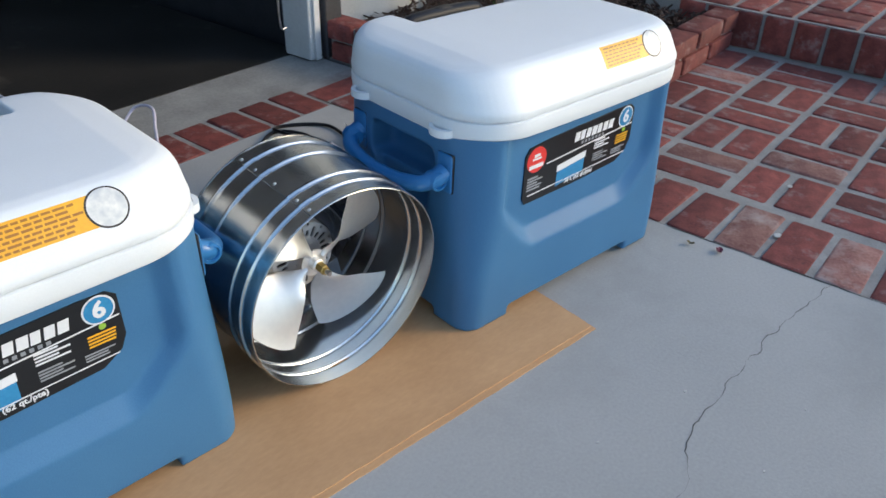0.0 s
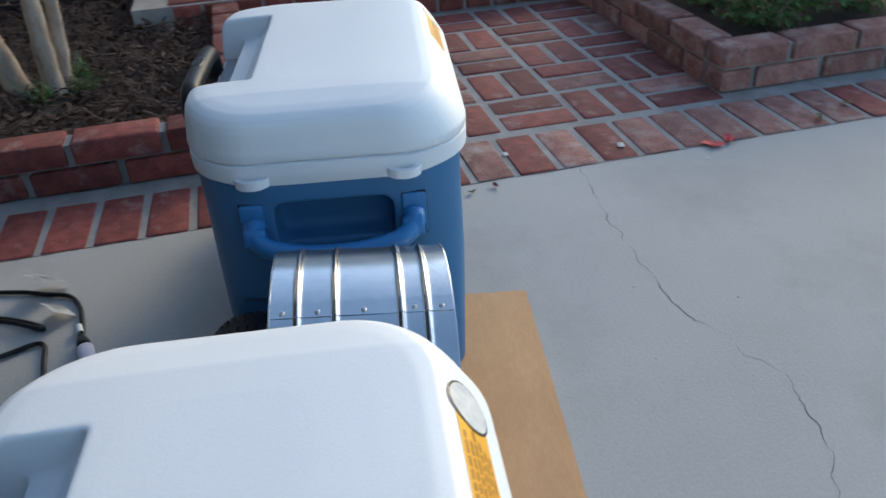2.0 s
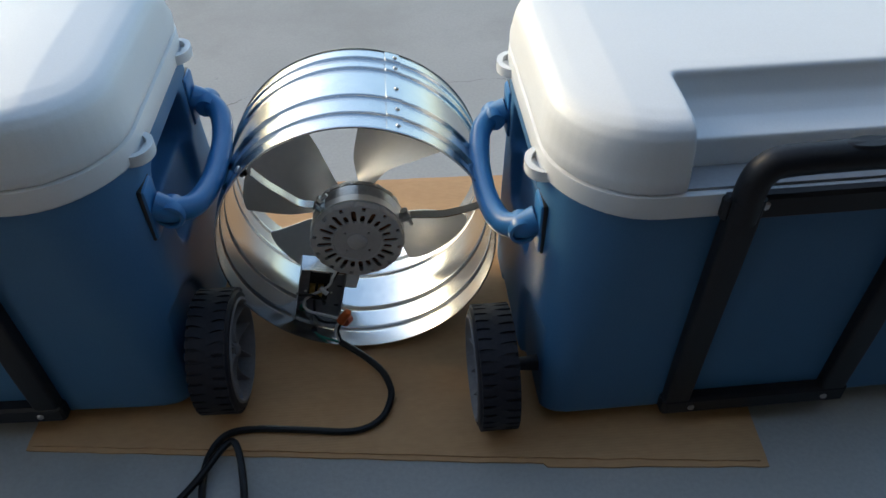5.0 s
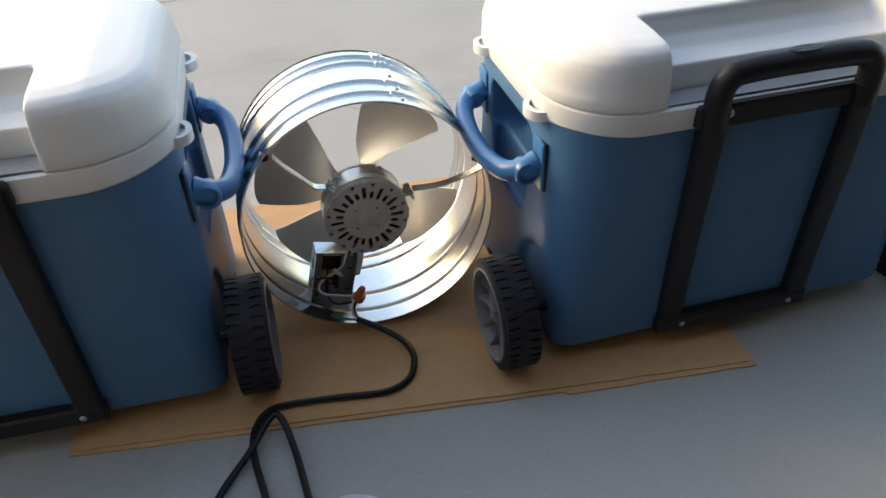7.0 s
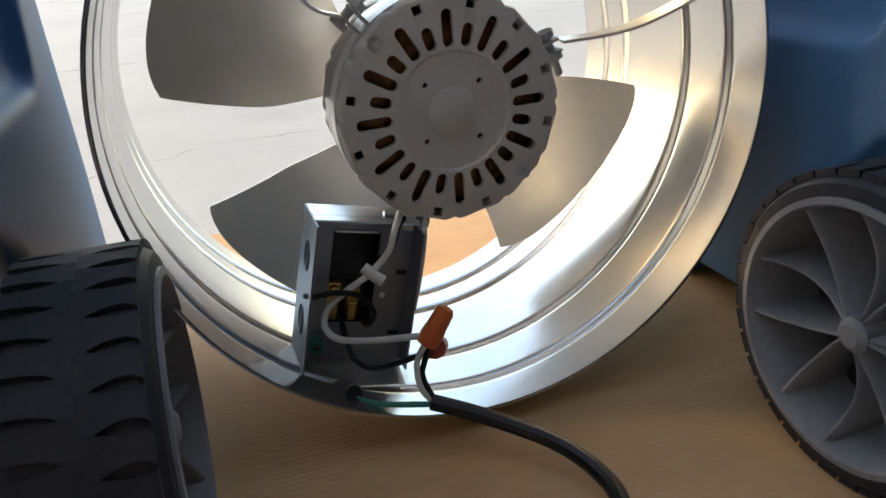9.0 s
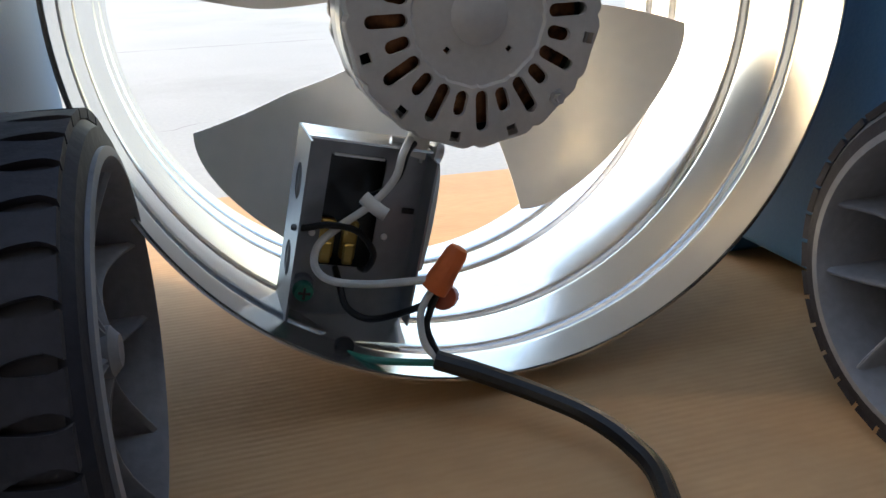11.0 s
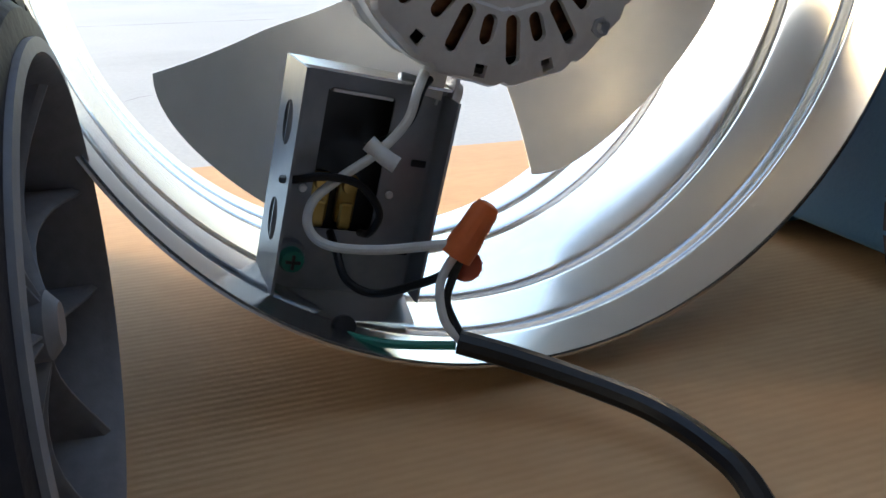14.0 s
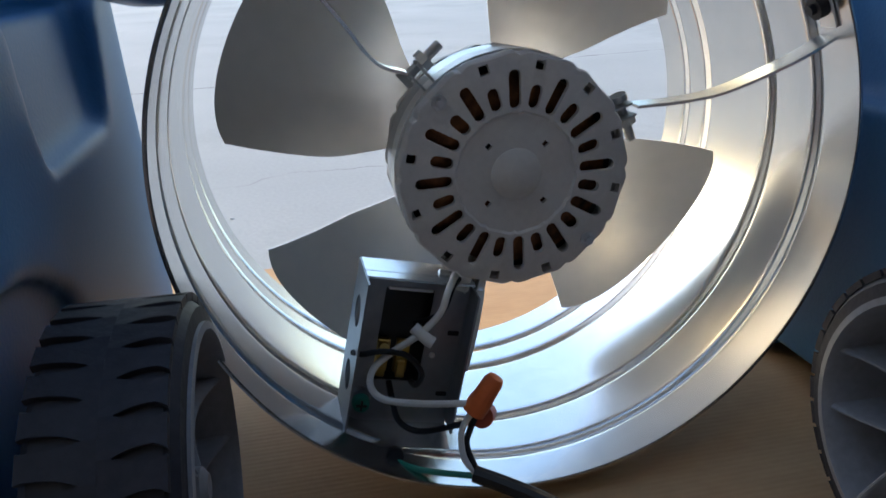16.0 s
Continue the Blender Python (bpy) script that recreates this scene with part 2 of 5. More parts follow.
def lathe(bm, profile, n=64, m=None, closed=False):
    """Turns (radius, height) points round the local z axis."""
    rows = []
    for r, z in profile:
        if r < 1e-6:
            rows.append([bm.verts.new((0, 0, z))])
        else:
            rows.append([bm.verts.new((r * math.cos(2 * math.pi * i / n), r * math.sin(2 * math.pi * i / n), z)) for i in range(n)])
    pairs = list(zip(rows, rows[1:])) + ([(rows[-1], rows[0])] if closed else [])
    for a, b in pairs:
        for i in range(n):
            j = (i + 1) % n
            if len(a) == 1 and len(b) == 1:
                continue
            if len(a) == 1:
                bm.faces.new((a[0], b[j], b[i]))
            elif len(b) == 1:
                bm.faces.new((a[i], a[j], b[0]))
            else:
                bm.faces.new((a[i], a[j], b[j], b[i]))
    if m is not None:
        bmesh.ops.transform(bm, matrix=m, verts=[v for row in rows for v in row])


def disc_stack(profile, n=48, m=None):
    bm = bmesh.new()
    lathe(bm, profile, n, m)
    return bm


def smooth_path(points, per=8):
    """A Catmull-Rom curve through the points."""
    ps = [Vector(p) for p in points]
    ps = [2 * ps[0] - ps[1], *ps, 2 * ps[-1] - ps[-2]]
    out = []
    for a, b, c, d in zip(ps, ps[1:], ps[2:], ps[3:]):
        for k in range(per):
            t = k / per
            out.append(0.5 * (2 * b + (c - a) * t + (2 * a - 5 * b + 4 * c - d) * t * t + (3 * b - a - 3 * c + d) * t ** 3))
    return out + [ps[-2]]


def tube(bm, pts, r, n=10, caps=True, flat=1.0):
    """A round bar along the points; r may be a function of the share along it."""
    pts = [Vector(p) for p in pts]
    up, rings = Vector((0, 0, 1)), []
    side = None
    for i, p in enumerate(pts):
        d = (pts[min(i + 1, len(pts) - 1)] - pts[max(i - 1, 0)]).normalized()
        if side is None:
            side = d.cross(up) if abs(d.z) < 0.95 else d.cross(Vector((1, 0, 0)))
        side = (side - d * side.dot(d)).normalized()
        top = side.cross(d)
        rr = r(i / (len(pts) - 1)) if callable(r) else r
        rings.append([p + (side * math.cos(2 * math.pi * k / n) + top * math.sin(2 * math.pi * k / n) * flat) * rr for k in range(n)])
    loft(bm, rings, caps)


def tubed(pts, r, n=10, per=8, flat=1.0):
    bm = bmesh.new()
    tube(bm, smooth_path(pts, per) if per else pts, r, n, True, flat)
    return bm


def evaluated(bm, cutters=(), voxel=0.0, smooth=0, bevel=0.0):
    """The bmesh after cutting away (or joining) others and softening its edges."""
    def temp(b):
        me = bpy.data.meshes.new("tmp")
        bmesh.ops.recalc_face_normals(b, faces=b.faces[:])
        b.to_mesh(me)
        b.free()
        return new("tmp", me)
    ob = temp(bm)
    tools = []
    for how, cutter in cutters:
        c = temp(cutter)
        tools.append(c)
        mod = ob.modifiers.new("b", "BOOLEAN")
        mod.operation, mod.object, mod.solver = how, c, "EXACT"
    if voxel:
        mod = ob.modifiers.new("r", "REMESH")
        mod.mode, mod.voxel_size = "VOXEL", voxel
    if smooth:
        mod = ob.modifiers.new("s", "SMOOTH")
        mod.factor, mod.iterations = 0.5, smooth
    bpy.context.view_layer.update()
    me = bpy.data.meshes.new_from_object(ob.evaluated_get(bpy.context.evaluated_depsgraph_get()))
    out = bmesh.new()
    out.from_mesh(me)
    for o in [ob, *tools]:
        old = o.data
        bpy.data.objects.remove(o)
        bpy.data.meshes.remove(old)
    bpy.data.meshes.remove(me)
    return out


def text_mesh(words, size, bold=0.0, shear=0.0, width=None):
    """Letters of the built-in font as a bmesh in the x-y plane, centred."""
    cu = bpy.data.curves.new("txt", "FONT")
    cu.body, cu.size, cu.align_x, cu.align_y, cu.offset, cu.shear, cu.extrude = words, size, "CENTER", "CENTER", bold, shear, 0.0004
    cu.resolution_u = 3
    ob = new("txt", cu)
    bpy.context.view_layer.update()
    me = bpy.data.meshes.new_from_object(ob.evaluated_get(bpy.context.evaluated_depsgraph_get()))
    bm = bmesh.new()
    bm.from_mesh(me)
    bpy.data.objects.remove(ob)
    bpy.data.curves.remove(cu)
    bpy.data.meshes.remove(me)
    if width and bm.verts:
        span = max(v.co.x for v in bm.verts) - min(v.co.x for v in bm.verts)
        for v in bm.verts:
            v.co.x *= width / span
    return bm


def smoothstep(a, b, x):
    t = min(1, max(0, (x - a) / (b - a)))
    return t * t * (3 - 2 * t)


# ---- the ground and the house ----
PATIO = pose(1.0, -0.25, 0, 0, 0, 8.0)
EDGE_BACK = 1.245

bm = boxed(-14, 0.0, -14, EDGE_BACK, -0.2, 0.0)
ground = mesh_ob("ground", bm, CONCRETE, smooth=False)
ground.matrix_world = PATIO
tagged(ground, "pale grey concrete driveway slab with hairline cracks", "driveway", kind="structure")

bm = boxed(-60, 60, -60, 60, -0.45, -0.2)
base = mesh_ob("ground_far", bm, CONCRETE, smooth=False)
tagged(base, "grey ground round the driveway", "ground", kind="structure")

rng = random.Random(7)


def in_patio(x, y, z=0.0):
    return PATIO @ Vector((x, y, z))


# garage: floor, back and side walls, ceiling; house wall beside the opening
def wall(name, x0, x1, y0, y1, z0, z1, mat, label):
    ob = mesh_ob(name, boxed(x0, x1, y0, y1, z0, z1), mat, smooth=False)
    ob.matrix_world = PATIO
    return tagged(ob, label, "wall", kind="structure")


def slab(name, x0, x1, y0, y1, z0, z1, mat, label, category):
    ob = mesh_ob(name, boxed(x0, x1, y0, y1, z0, z1), mat, smooth=False)
    ob.matrix_world = PATIO
    return tagged(ob, label, category, kind="structure")


JAMB_X, WALL_Y = 0.30, 1.62
slab("threshold", -5.2, JAMB_X, 1.44, WALL_Y + 0.1, -0.2, -0.004, mottled("threshold_concrete", (0.2, 0.195, 0.185), (0.36, 0.35, 0.33), 0.85, 6, 120, 0.4),
     "worn concrete threshold strip of the garage", "threshold")
# near-black floor and inner walls carry the garage's gloom in their colour
slab("floor", -5.2, JAMB_X, WALL_Y + 0.1, 7.5, -0.2, -0.002, GARAGE_FLOOR, "stained concrete garage floor, interior gloom in its colour", "floor")
wall("wall_north", -5.4, JAMB_X, 7.5, 7.7, -0.2, 2.6, DARK_PAINT_AND_GLOOM, "back wall of the garage, interior gloom in its colour")
wall("wall_west", -5.4, -5.2, WALL_Y, 7.5, -0.2, 2.6, DARK_PAINT_AND_GLOOM, "side wall of the garage, interior gloom in its colour")
wall("wall_inner_east", JAMB_X + 0.06, JAMB_X + 0.2, WALL_Y + 0.2, 7.5, -0.2, 2.6, DARK_PAINT_AND_GLOOM, "inner side wall of the garage, interior gloom in its colour")
slab("ceiling", -5.4, JAMB_X + 0.2, WALL_Y + 0.2, 7.7, 2.6, 2.7, STUCCO, "plain garage ceiling", "ceiling")
wall("wall_south_header", -5.4, JAMB_X + 0.1, WALL_Y, WALL_Y + 0.2, 2.2, 2.75, STUCCO, "white stucco wall over the garage opening")
wall("wall_south", JAMB_X + 0.1, 4.6, WALL_Y, WALL_Y + 0.2, -0.2, 2.75, STUCCO, "white stucco house wall beside the planter")
wall("wall_house_east", 4.4, 4.6, -0.9, WALL_Y, -0.2, 2.75, STUCCO, "white stucco house wall beyond the porch")
# unseen roof; its edge is placed for the sky light reaching the ground
slab("roof", -5.8, 5.0, 1.55, 8.0, 2.75, 2.9, DARK_PAINT_AND_GLOOM, "unseen house roof eave, added to shape the light below", "roof")

jamb = thing("door_1", "white painted garage door jamb with dark weather strip", "door jamb", PATIO, kind="structure")
part("door_frame", boxed(JAMB_X - 0.058, JAMB_X, WALL_Y - 0.02, WALL_Y + 0.12, 0.0, 2.2, 0.004), WHITE_PAINT, jamb)
part("trim", boxed(JAMB_X - 0.042, JAMB_X - 0.012, WALL_Y - 0.032, WALL_Y - 0.0205, 0.0, 2.2, 0.003), WHITE_PAINT, jamb)
part("post", boxed(JAMB_X + 0.003, JAMB_X + 0.085, WALL_Y - 0.045, WALL_Y + 0.1, 0.0, 2.2, 0.004), DARK_PAINT_AND_GLOOM, jamb, "dark painted door post")
part("track", tubed([(JAMB_X - 0.10, WALL_Y + 0.05, 0.12), (JAMB_X - 0.13, WALL_Y + 0.05, 0.13), (JAMB_X - 0.13, WALL_Y + 0.05, 0.26),
                     (JAMB_X - 0.1, WALL_Y + 0.05, 0.27)], 0.004, 6), ZINC, jamb, "bent wire door guide")

# mortar beds under the brickwork
slab("pavement", 0.0, 5.0, -8.0, EDGE_BACK + 0.2, -0.2, -0.002, MORTAR, "grey mortar bed of the brick walkway", "walkway")
slab("pavement_garage", -5.2, 0.0, EDGE_BACK, 1.44, -0.2, -0.002, MORTAR, "grey mortar bed of the brick row before the garage", "walkway")
bed = bpy.data.objects["pavement"]
bed_garage = bpy.data.objects["pavement_garage"]

PL_X = 0.31           # face of both planters
STEP_X = 1.50         # riser of the porch step
PL_L_Y = 0.50         # walkway side of the planter under the wall
PL_R_Y = -0.90        # walkway side of the other planter


def brick_mesh(lx, ly, lz, mat, seed, bevel=0.006):
    """One worn brick, its top face a little hollow and its edges chipped; centred, top at z = 0."""
    r = random.Random(seed)
    b = bmesh.new()
    n = [(-lx / 2, -ly / 2), (lx / 2, -ly / 2), (lx / 2, ly / 2), (-lx / 2, ly / 2)]
    def ring(inset, z, j):
        out = []
        for x, y in n:
            sx, sy = math.copysign(1, x), math.copysign(1, y)
            out.append((x - sx * inset + r.uniform(-j, j), y - sy * (inset + 0.004), z))
            out.append((x - sx * (inset + 0.004) + r.uniform(-j, j), y - sy * inset + r.uniform(-j, j), z))
        return sorted(out, key=lambda p: math.atan2(p[1] / ly, p[0] / lx))
    loft(b, [ring(0, -lz, 0.001), ring(0, -bevel, 0.0015), ring(bevel * 0.5, -bevel * 0.25, 0.002), ring(bevel * 1.3, r.uniform(-0.001, 0.0005), 0.002)])
    bmesh.ops.recalc_face_normals(b, faces=b.faces[:])
    me = bpy.data.meshes.new("brick")
    b.to_mesh(me)
    b.free()
    me.materials.append(mat)
    me.shade_smooth()
    me.set_sharp_from_angle(angle=radians(40))
    return me


BRICKS = {}


def brick(parent, x, y, z, lx, ly, lz=0.06, mat=BRICK, turn=0.0, m=None):
    """Lays one brick, top at z, as a part of a piece of the setting."""
    key = (round(lx, 3), round(ly, 3), round(lz, 3), mat.name, rng.randrange(4))
    if key not in BRICKS:
        BRICKS[key] = brick_mesh(lx, ly, lz, mat, len(BRICKS))
    ob = new("brick", BRICKS[key])
    ob.parent = parent
    ob.matrix_local = (m or Matrix()) @ pose(x, y, z, rng.uniform(-0.6, 0.6), rng.uniform(-0.6, 0.6), turn + rng.uniform(-0.8, 0.8))
    return ob


# ---- planters ----
def planter(name, label, outline_soil, soil_z):
    ob = thing(name, label, "planter", PATIO, kind="structure")
    x0, x1, y0, y1 = outline_soil
    b = bmesh.new()
    nx, ny = 44, 44
    rows = []
    for i in range(nx + 1):
        rows.append([])
        for j in range(ny + 1):
            x, y = x0 + (x1 - x0) * i / nx, y0 + (y1 - y0) * j / ny
            z = soil_z + 0.03 * noise.noise((x * 3, y * 3, 1)) + 0.022 * noise.noise((x * 14, y * 14, 3)) + 0.015 * noise.noise((x * 40, y * 40, 5))
            rows[-1].append(b.verts.new((x, y, z)))
    for i in range(nx):
        for j in range(ny):
            b.faces.new((rows[i][j], rows[i + 1][j], rows[i + 1][j + 1], rows[i][j + 1]))
    part("soil", b, SOIL, ob, "dark brown bark mulch")
    return ob


def mulch(name, parent_m, area, soil_z, count, seed):
    """Loose bark chips over a bed."""
    r = random.Random(seed)
    verts, faces = [], []
    for _ in range(count):
        x, y = r.uniform(area[0], area[1]), r.uniform(area[2], area[3])
        m = pose(x, y, soil_z + r.uniform(0.0, 0.045), r.uniform(-50, 50), r.uniform(-50, 50), r.uniform(0, 360))
        a, c, h = r.uniform(0.008, 0.03), r.uniform(0.003, 0.008), r.uniform(0.001, 0.004)
        k = len(verts)
        for p in ((-a, -c, 0), (a, -c * 0.6, 0), (a * 0.8, c, 0), (-a * 0.9, c * 0.8, 0), (-a * 0.8, -c * 0.6, h), (a * 0.7, -c * 0.3, h), (a * 0.6, c * 0.7, h), (-a * 0.7, c * 0.5, h)):
            verts.append(m @ Vector(p))
        faces += [tuple(k + i for i in f) for f in ((0, 3, 2, 1), (4, 5, 6, 7), (0, 1, 5, 4), (1, 2, 6, 5), (2, 3, 7, 6), (3, 0, 4, 7))]
    me = bpy.data.meshes.new(name)
    me.from_pydata(verts, [], faces)
    me.materials.append(mottled("bark_chip", (0.018, 0.010, 0.008), (0.10, 0.058, 0.042), 0.9, 60, 200, 0.6))
    ob = new(name, me)
    ob.matrix_world = parent_m
    return tagged(ob, "loose dark brown bark chips in the planter", "mulch", kind="stuff")


left_bed = planter("planter_1", "low red brick planter bed with dark mulch", (PL_X + 0.08, 3.2, PL_L_Y + 0.08, WALL_Y), 0.07)
right_bed = planter("planter_2", "low worn brick planter bed with leafy shrubs", (PL_X + 0.08, 4.0, -5.0, PL_R_Y - 0.08), 0.08)
mulch("bark_mulch", PATIO, (PL_X + 0.1, 2.6, PL_L_Y + 0.1, WALL_Y - 0.01), 0.065, 5200, 3)
for bed_ob, core in ((left_bed, [(PL_X + 0.015, PL_X + 0.085, PL_L_Y + 0.015, WALL_Y - 0.001), (PL_X + 0.085, 3.2, PL_L_Y + 0.015, PL_L_Y + 0.085)]),
                     (right_bed, [(PL_X + 0.015, PL_X + 0.085, -5.0, PL_R_Y - 0.015), (PL_X + 0.085, 4.0, PL_R_Y - 0.085, PL_R_Y - 0.015)])):
    for c in core:
        part("mortar_core", boxed(c[0], c[1], c[2], c[3], -0.1, 0.128), MORTAR, bed_ob)


def planter_courses(parent, x_face, y_face, way, y_end, x_end, mat):
    """Two courses along the front face and down the walkway side; the upper one has its brick tops showing."""
    for course, (z, off) in enumerate(((0.066, 0.0), (0.14, 0.12))):
        y = y_face + way * 0.004
        first = True
        while abs(y - y_face) < abs(y_end - y_face) - 0.08:
            length = 0.11 if first and course == 0 else 0.226
            brick(parent, x_face + 0.05, y + way * length / 2, z, 0.1, length - 0.008, 0.062, mat)
            y += way * (length + 0.012)
            first = False
        x = x_face + 0.11
        while x < x_end:
            length = 0.226 if course else (0.226 if x > x_face + 0.12 else 0.12)
            brick(parent, x + length / 2, y_face + way * 0.05, z, length - 0.008, 0.1, 0.062, mat)
            x += length + 0.012


planter_courses(left_bed, PL_X, PL_L_Y, 1, WALL_Y - 0.05, STEP_X + 0.1, BRICK)
planter_courses(right_bed, PL_X, PL_R_Y, -1, -3.0, STEP_X + 0.3, BRICK_DUST)

# ---- brick walkway, step and border rows ----
y = PL_R_Y - 1.9
while y < EDGE_BACK + 0.16:
    brick(bed, 0.122, y, 0.002 + rng.uniform(-0.001, 0.002), 0.232, 0.102, 0.05, BRICK_DUST if y < -0.05 and rng.random() < 0.85 else BRICK)
    y += 0.118
x = -0.06
while x > -1.6:
    brick(bed_garage, x, 1.343, 0.002 + rng.uniform(-0.001, 0.002), 0.104, 0.186, 0.05, BRICK)
    x -= 0.12
# basket weave: pairs of bricks turned by quarter
UNIT = 0.2395
for i in range(5):
    for j in range(6):
        cx, cy = 0.267 + UNIT * (i + 0.5), PL_R_Y + 0.004 + UNIT * (j + 0.5) - 0.02
        if cy > PL_L_Y - 0.05:
            continue
        for k in (-1, 1):
            m = BRICK if rng.random() < 0.86 else BRICK_DUST
            if (i + j) % 2:
                brick(bed, cx, cy + k * UNIT / 4, 0.002 + rng.uniform(-0.002, 0.002), 0.217, 0.1, 0.05, m)
            else:
                brick(bed, cx + k * UNIT / 4, cy, 0.002 + rng.uniform(-0.002, 0.002), 0.1, 0.217, 0.05, m)
step = thing("step_1", "red brick porch step with upright riser bricks", "step", PATIO, kind="structure")
part("mortar_core", boxed(STEP_X + 0.012, 2.9, PL_R_Y - 0.05, PL_L_Y + 0.4, -0.1, 0.148), MORTAR, step)
n = 0
y = PL_R_Y + 0.06
while y < PL_L_Y + 0.3:
    up = pose(STEP_X, y, 0.075, 0, -90, 0)
    brick(step, 0, 0, 0, 0.14, 0.104, 0.03, BRICK, m=up)
    y += 0.118
for i in range(4):
    for j in range(7):
        cx, cy = STEP_X + 0.02 + UNIT * (i + 0.5), PL_R_Y + UNIT * (j + 0.5)
        for k in (-1, 1):
            if (i + j) % 2:
                brick(step, cx, cy + k * UNIT / 4, 0.156, 0.217, 0.1, 0.03, BRICK)
            else:
                brick(step, cx + k * UNIT / 4, cy, 0.156, 0.1, 0.217, 0.03, BRICK)

# ---- cardboard sheet ----
card = thing("cardboard_sheet", "flattened tan corrugated cardboard under the coolers", "cardboard")
def card_layer(corners, z0, z1):
    b = bmesh.new()
    n = 40
    pts = []
    for (xa, ya), (xb, yb) in zip(corners, corners[1:] + corners[:1]):
        for k in range(n):
            t = k / n
            j = 0.0016 * noise.noise((xa + (xb - xa) * t * 30, ya + (yb - ya) * t * 30, z0 * 900))
            pts.append((xa + (xb - xa) * t + j, ya + (yb - ya) * t + j))
    loft(b, [[(x, y, z0) for x, y in pts], [(x, y, z1) for x, y in pts]])
    return b
part("lower_layer", card_layer([(-0.50, -0.281), (0.524, -0.309), (0.556, 0.272), (-0.16, 0.352), (-0.165, 0.358), (-0.462, 0.382)], 0.0005, 0.0030), CARD, card)
part("upper_layer", card_layer([(-0.49, -0.268), (0.205, -0.288), (0.519, -0.300), (0.548, 0.266), (-0.14, 0.343), (-0.452, 0.374)], 0.0032, 0.0060), CARD, card)
TOP = 0.006

# ---- coolers ----

def half_x(z):
    return 0.306 - 0.002 * smoothstep(-0.05, 0.44, z)


def half_y(z):
    return 0.197 + 0.015 * smoothstep(-0.05, 0.44, z)


def cooler_body():
    """The tapered tub with its front panel, hand recesses, wheel arches and feet."""
    b = bmesh.new()
    rings = []
    for k in range(121):
        z = 0.412 * k / 120
        pts = []
        for x, y in round_rect(half_x(z), half_y(z), 0.046 + 0.054 * smoothstep(0.04, 0.4, z), 12, 48):
            zz = z
            front = smoothstep(-0.12, -0.16, y)
            # hollow front panel, its lower edge sweeping up towards the ends
            low = 0.146 + 0.085 * smoothstep(0.13, 0.25, abs(x))
            inset = min(1.0, max(0.0, (z - low) / 0.036)) * smoothstep(0.244, 0.202, abs(x)) * smoothstep(0.405, 0.392, z)
            y += front * 0.024 * inset
            pts.append((x, y, zz))
        rings.append(pts)
    loft(b, rings)
    cuts = []
    # feet: the middle of the underside is raised
    cuts.append(("DIFFERENCE", boxed(-0.19, 0.19, -0.5, 0.5, -0.05, 0.022)))
    cuts.append(("DIFFERENCE", boxed(-0.5, 0.5, -0.10, 0.10, -0.05, 0.02)))
    cuts.append(("DIFFERENCE", boxed(-0.5, 0.5, 0.10, 0.5, -0.05, 0.03)))
    for s in (-1, 1):
        cuts.append(("DIFFERENCE", boxed(min(s * 0.245, s * 0.4), max(s * 0.245, s * 0.4), -0.092, 0.092, 0.285, 0.362, 0.018, 3)))
        scoop = bmesh.new()
        loft(scoop, [[(s * x, y, z) for x, y in ((0.36, -w), (0.36, w), (half_x(z) - d, w * 0.92), (half_x(z) - d, -w * 0.92))] for z, w, d in ((0.214, 0.060, 0.006), (0.222, 0.070, 0.012), (0.240, 0.077, 0.015), (0.30, 0.088, 0.020))])
        cuts.append(("DIFFERENCE", scoop))
        cuts.append(("DIFFERENCE", disc_stack([(0, -0.06), (0.100, -0.06), (0.100, 0.06), (0, 0.06)], 40, pose(s * 0.3555, 0.149, 0.0875, 0, 90, 0))))
    return evaluated(b, cuts, voxel=0.0036, smooth=9)


def lid_mesh():
    """The moulded lid: steep rim, wide sloping front, rounded lobes either side of the trolley notch."""
    b = bmesh.new()
    # inset at the ends and back, inset of the front slope, height
    prof = [(0.0, 0.0, 0.432), (-0.001, -0.001, 0.446), (0.001, 0.005, 0.456), (0.002, 0.013, 0.469), (0.0035, 0.021, 0.482), (0.0065, 0.030, 0.495), (0.012, 0.038, 0.504),
            (0.021, 0.047, 0.5095), (0.038, 0.062, 0.5125), (0.080, 0.10, 0.5145), (0.125, 0.15, 0.516)]
    rings = []
    for inset, front, z in prof:
        pts = []
        for x, y in round_rect(0.308 - inset * 0.95, 0.218 - inset, max(0.02, 0.112 - inset * 0.5), 12, 16):
            if y < 0:
                y *= (0.218 - front) / (0.218 - inset)
            pts.append((x, y, z))
        rings.append(pts)
    loft(b, rings)
    notch = bmesh.new()
    ring = [(0.112, 0.54), (0.114, 0.505), (0.122, 0.487), (0.14, 0.474), (0.155, 0.471), (0.172, 0.468), (0.176, 0.44), (0.177, 0.40), (0.35, 0.40), (0.35, 0.53)]
    loft(notch, [[(s, yy, zz) for yy, zz in ring] for s in (-0.172, 0.172)])
    out = evaluated(b, [("DIFFERENCE", notch)], voxel=0.003, smooth=3)
    for v in out.verts:      # beyond a soft crease the top falls away towards both ends
        v.co.z -= 0.13 * max(0.0, abs(v.co.x) - 0.232) * smoothstep(0.47, 0.51, v.co.z)
    return out


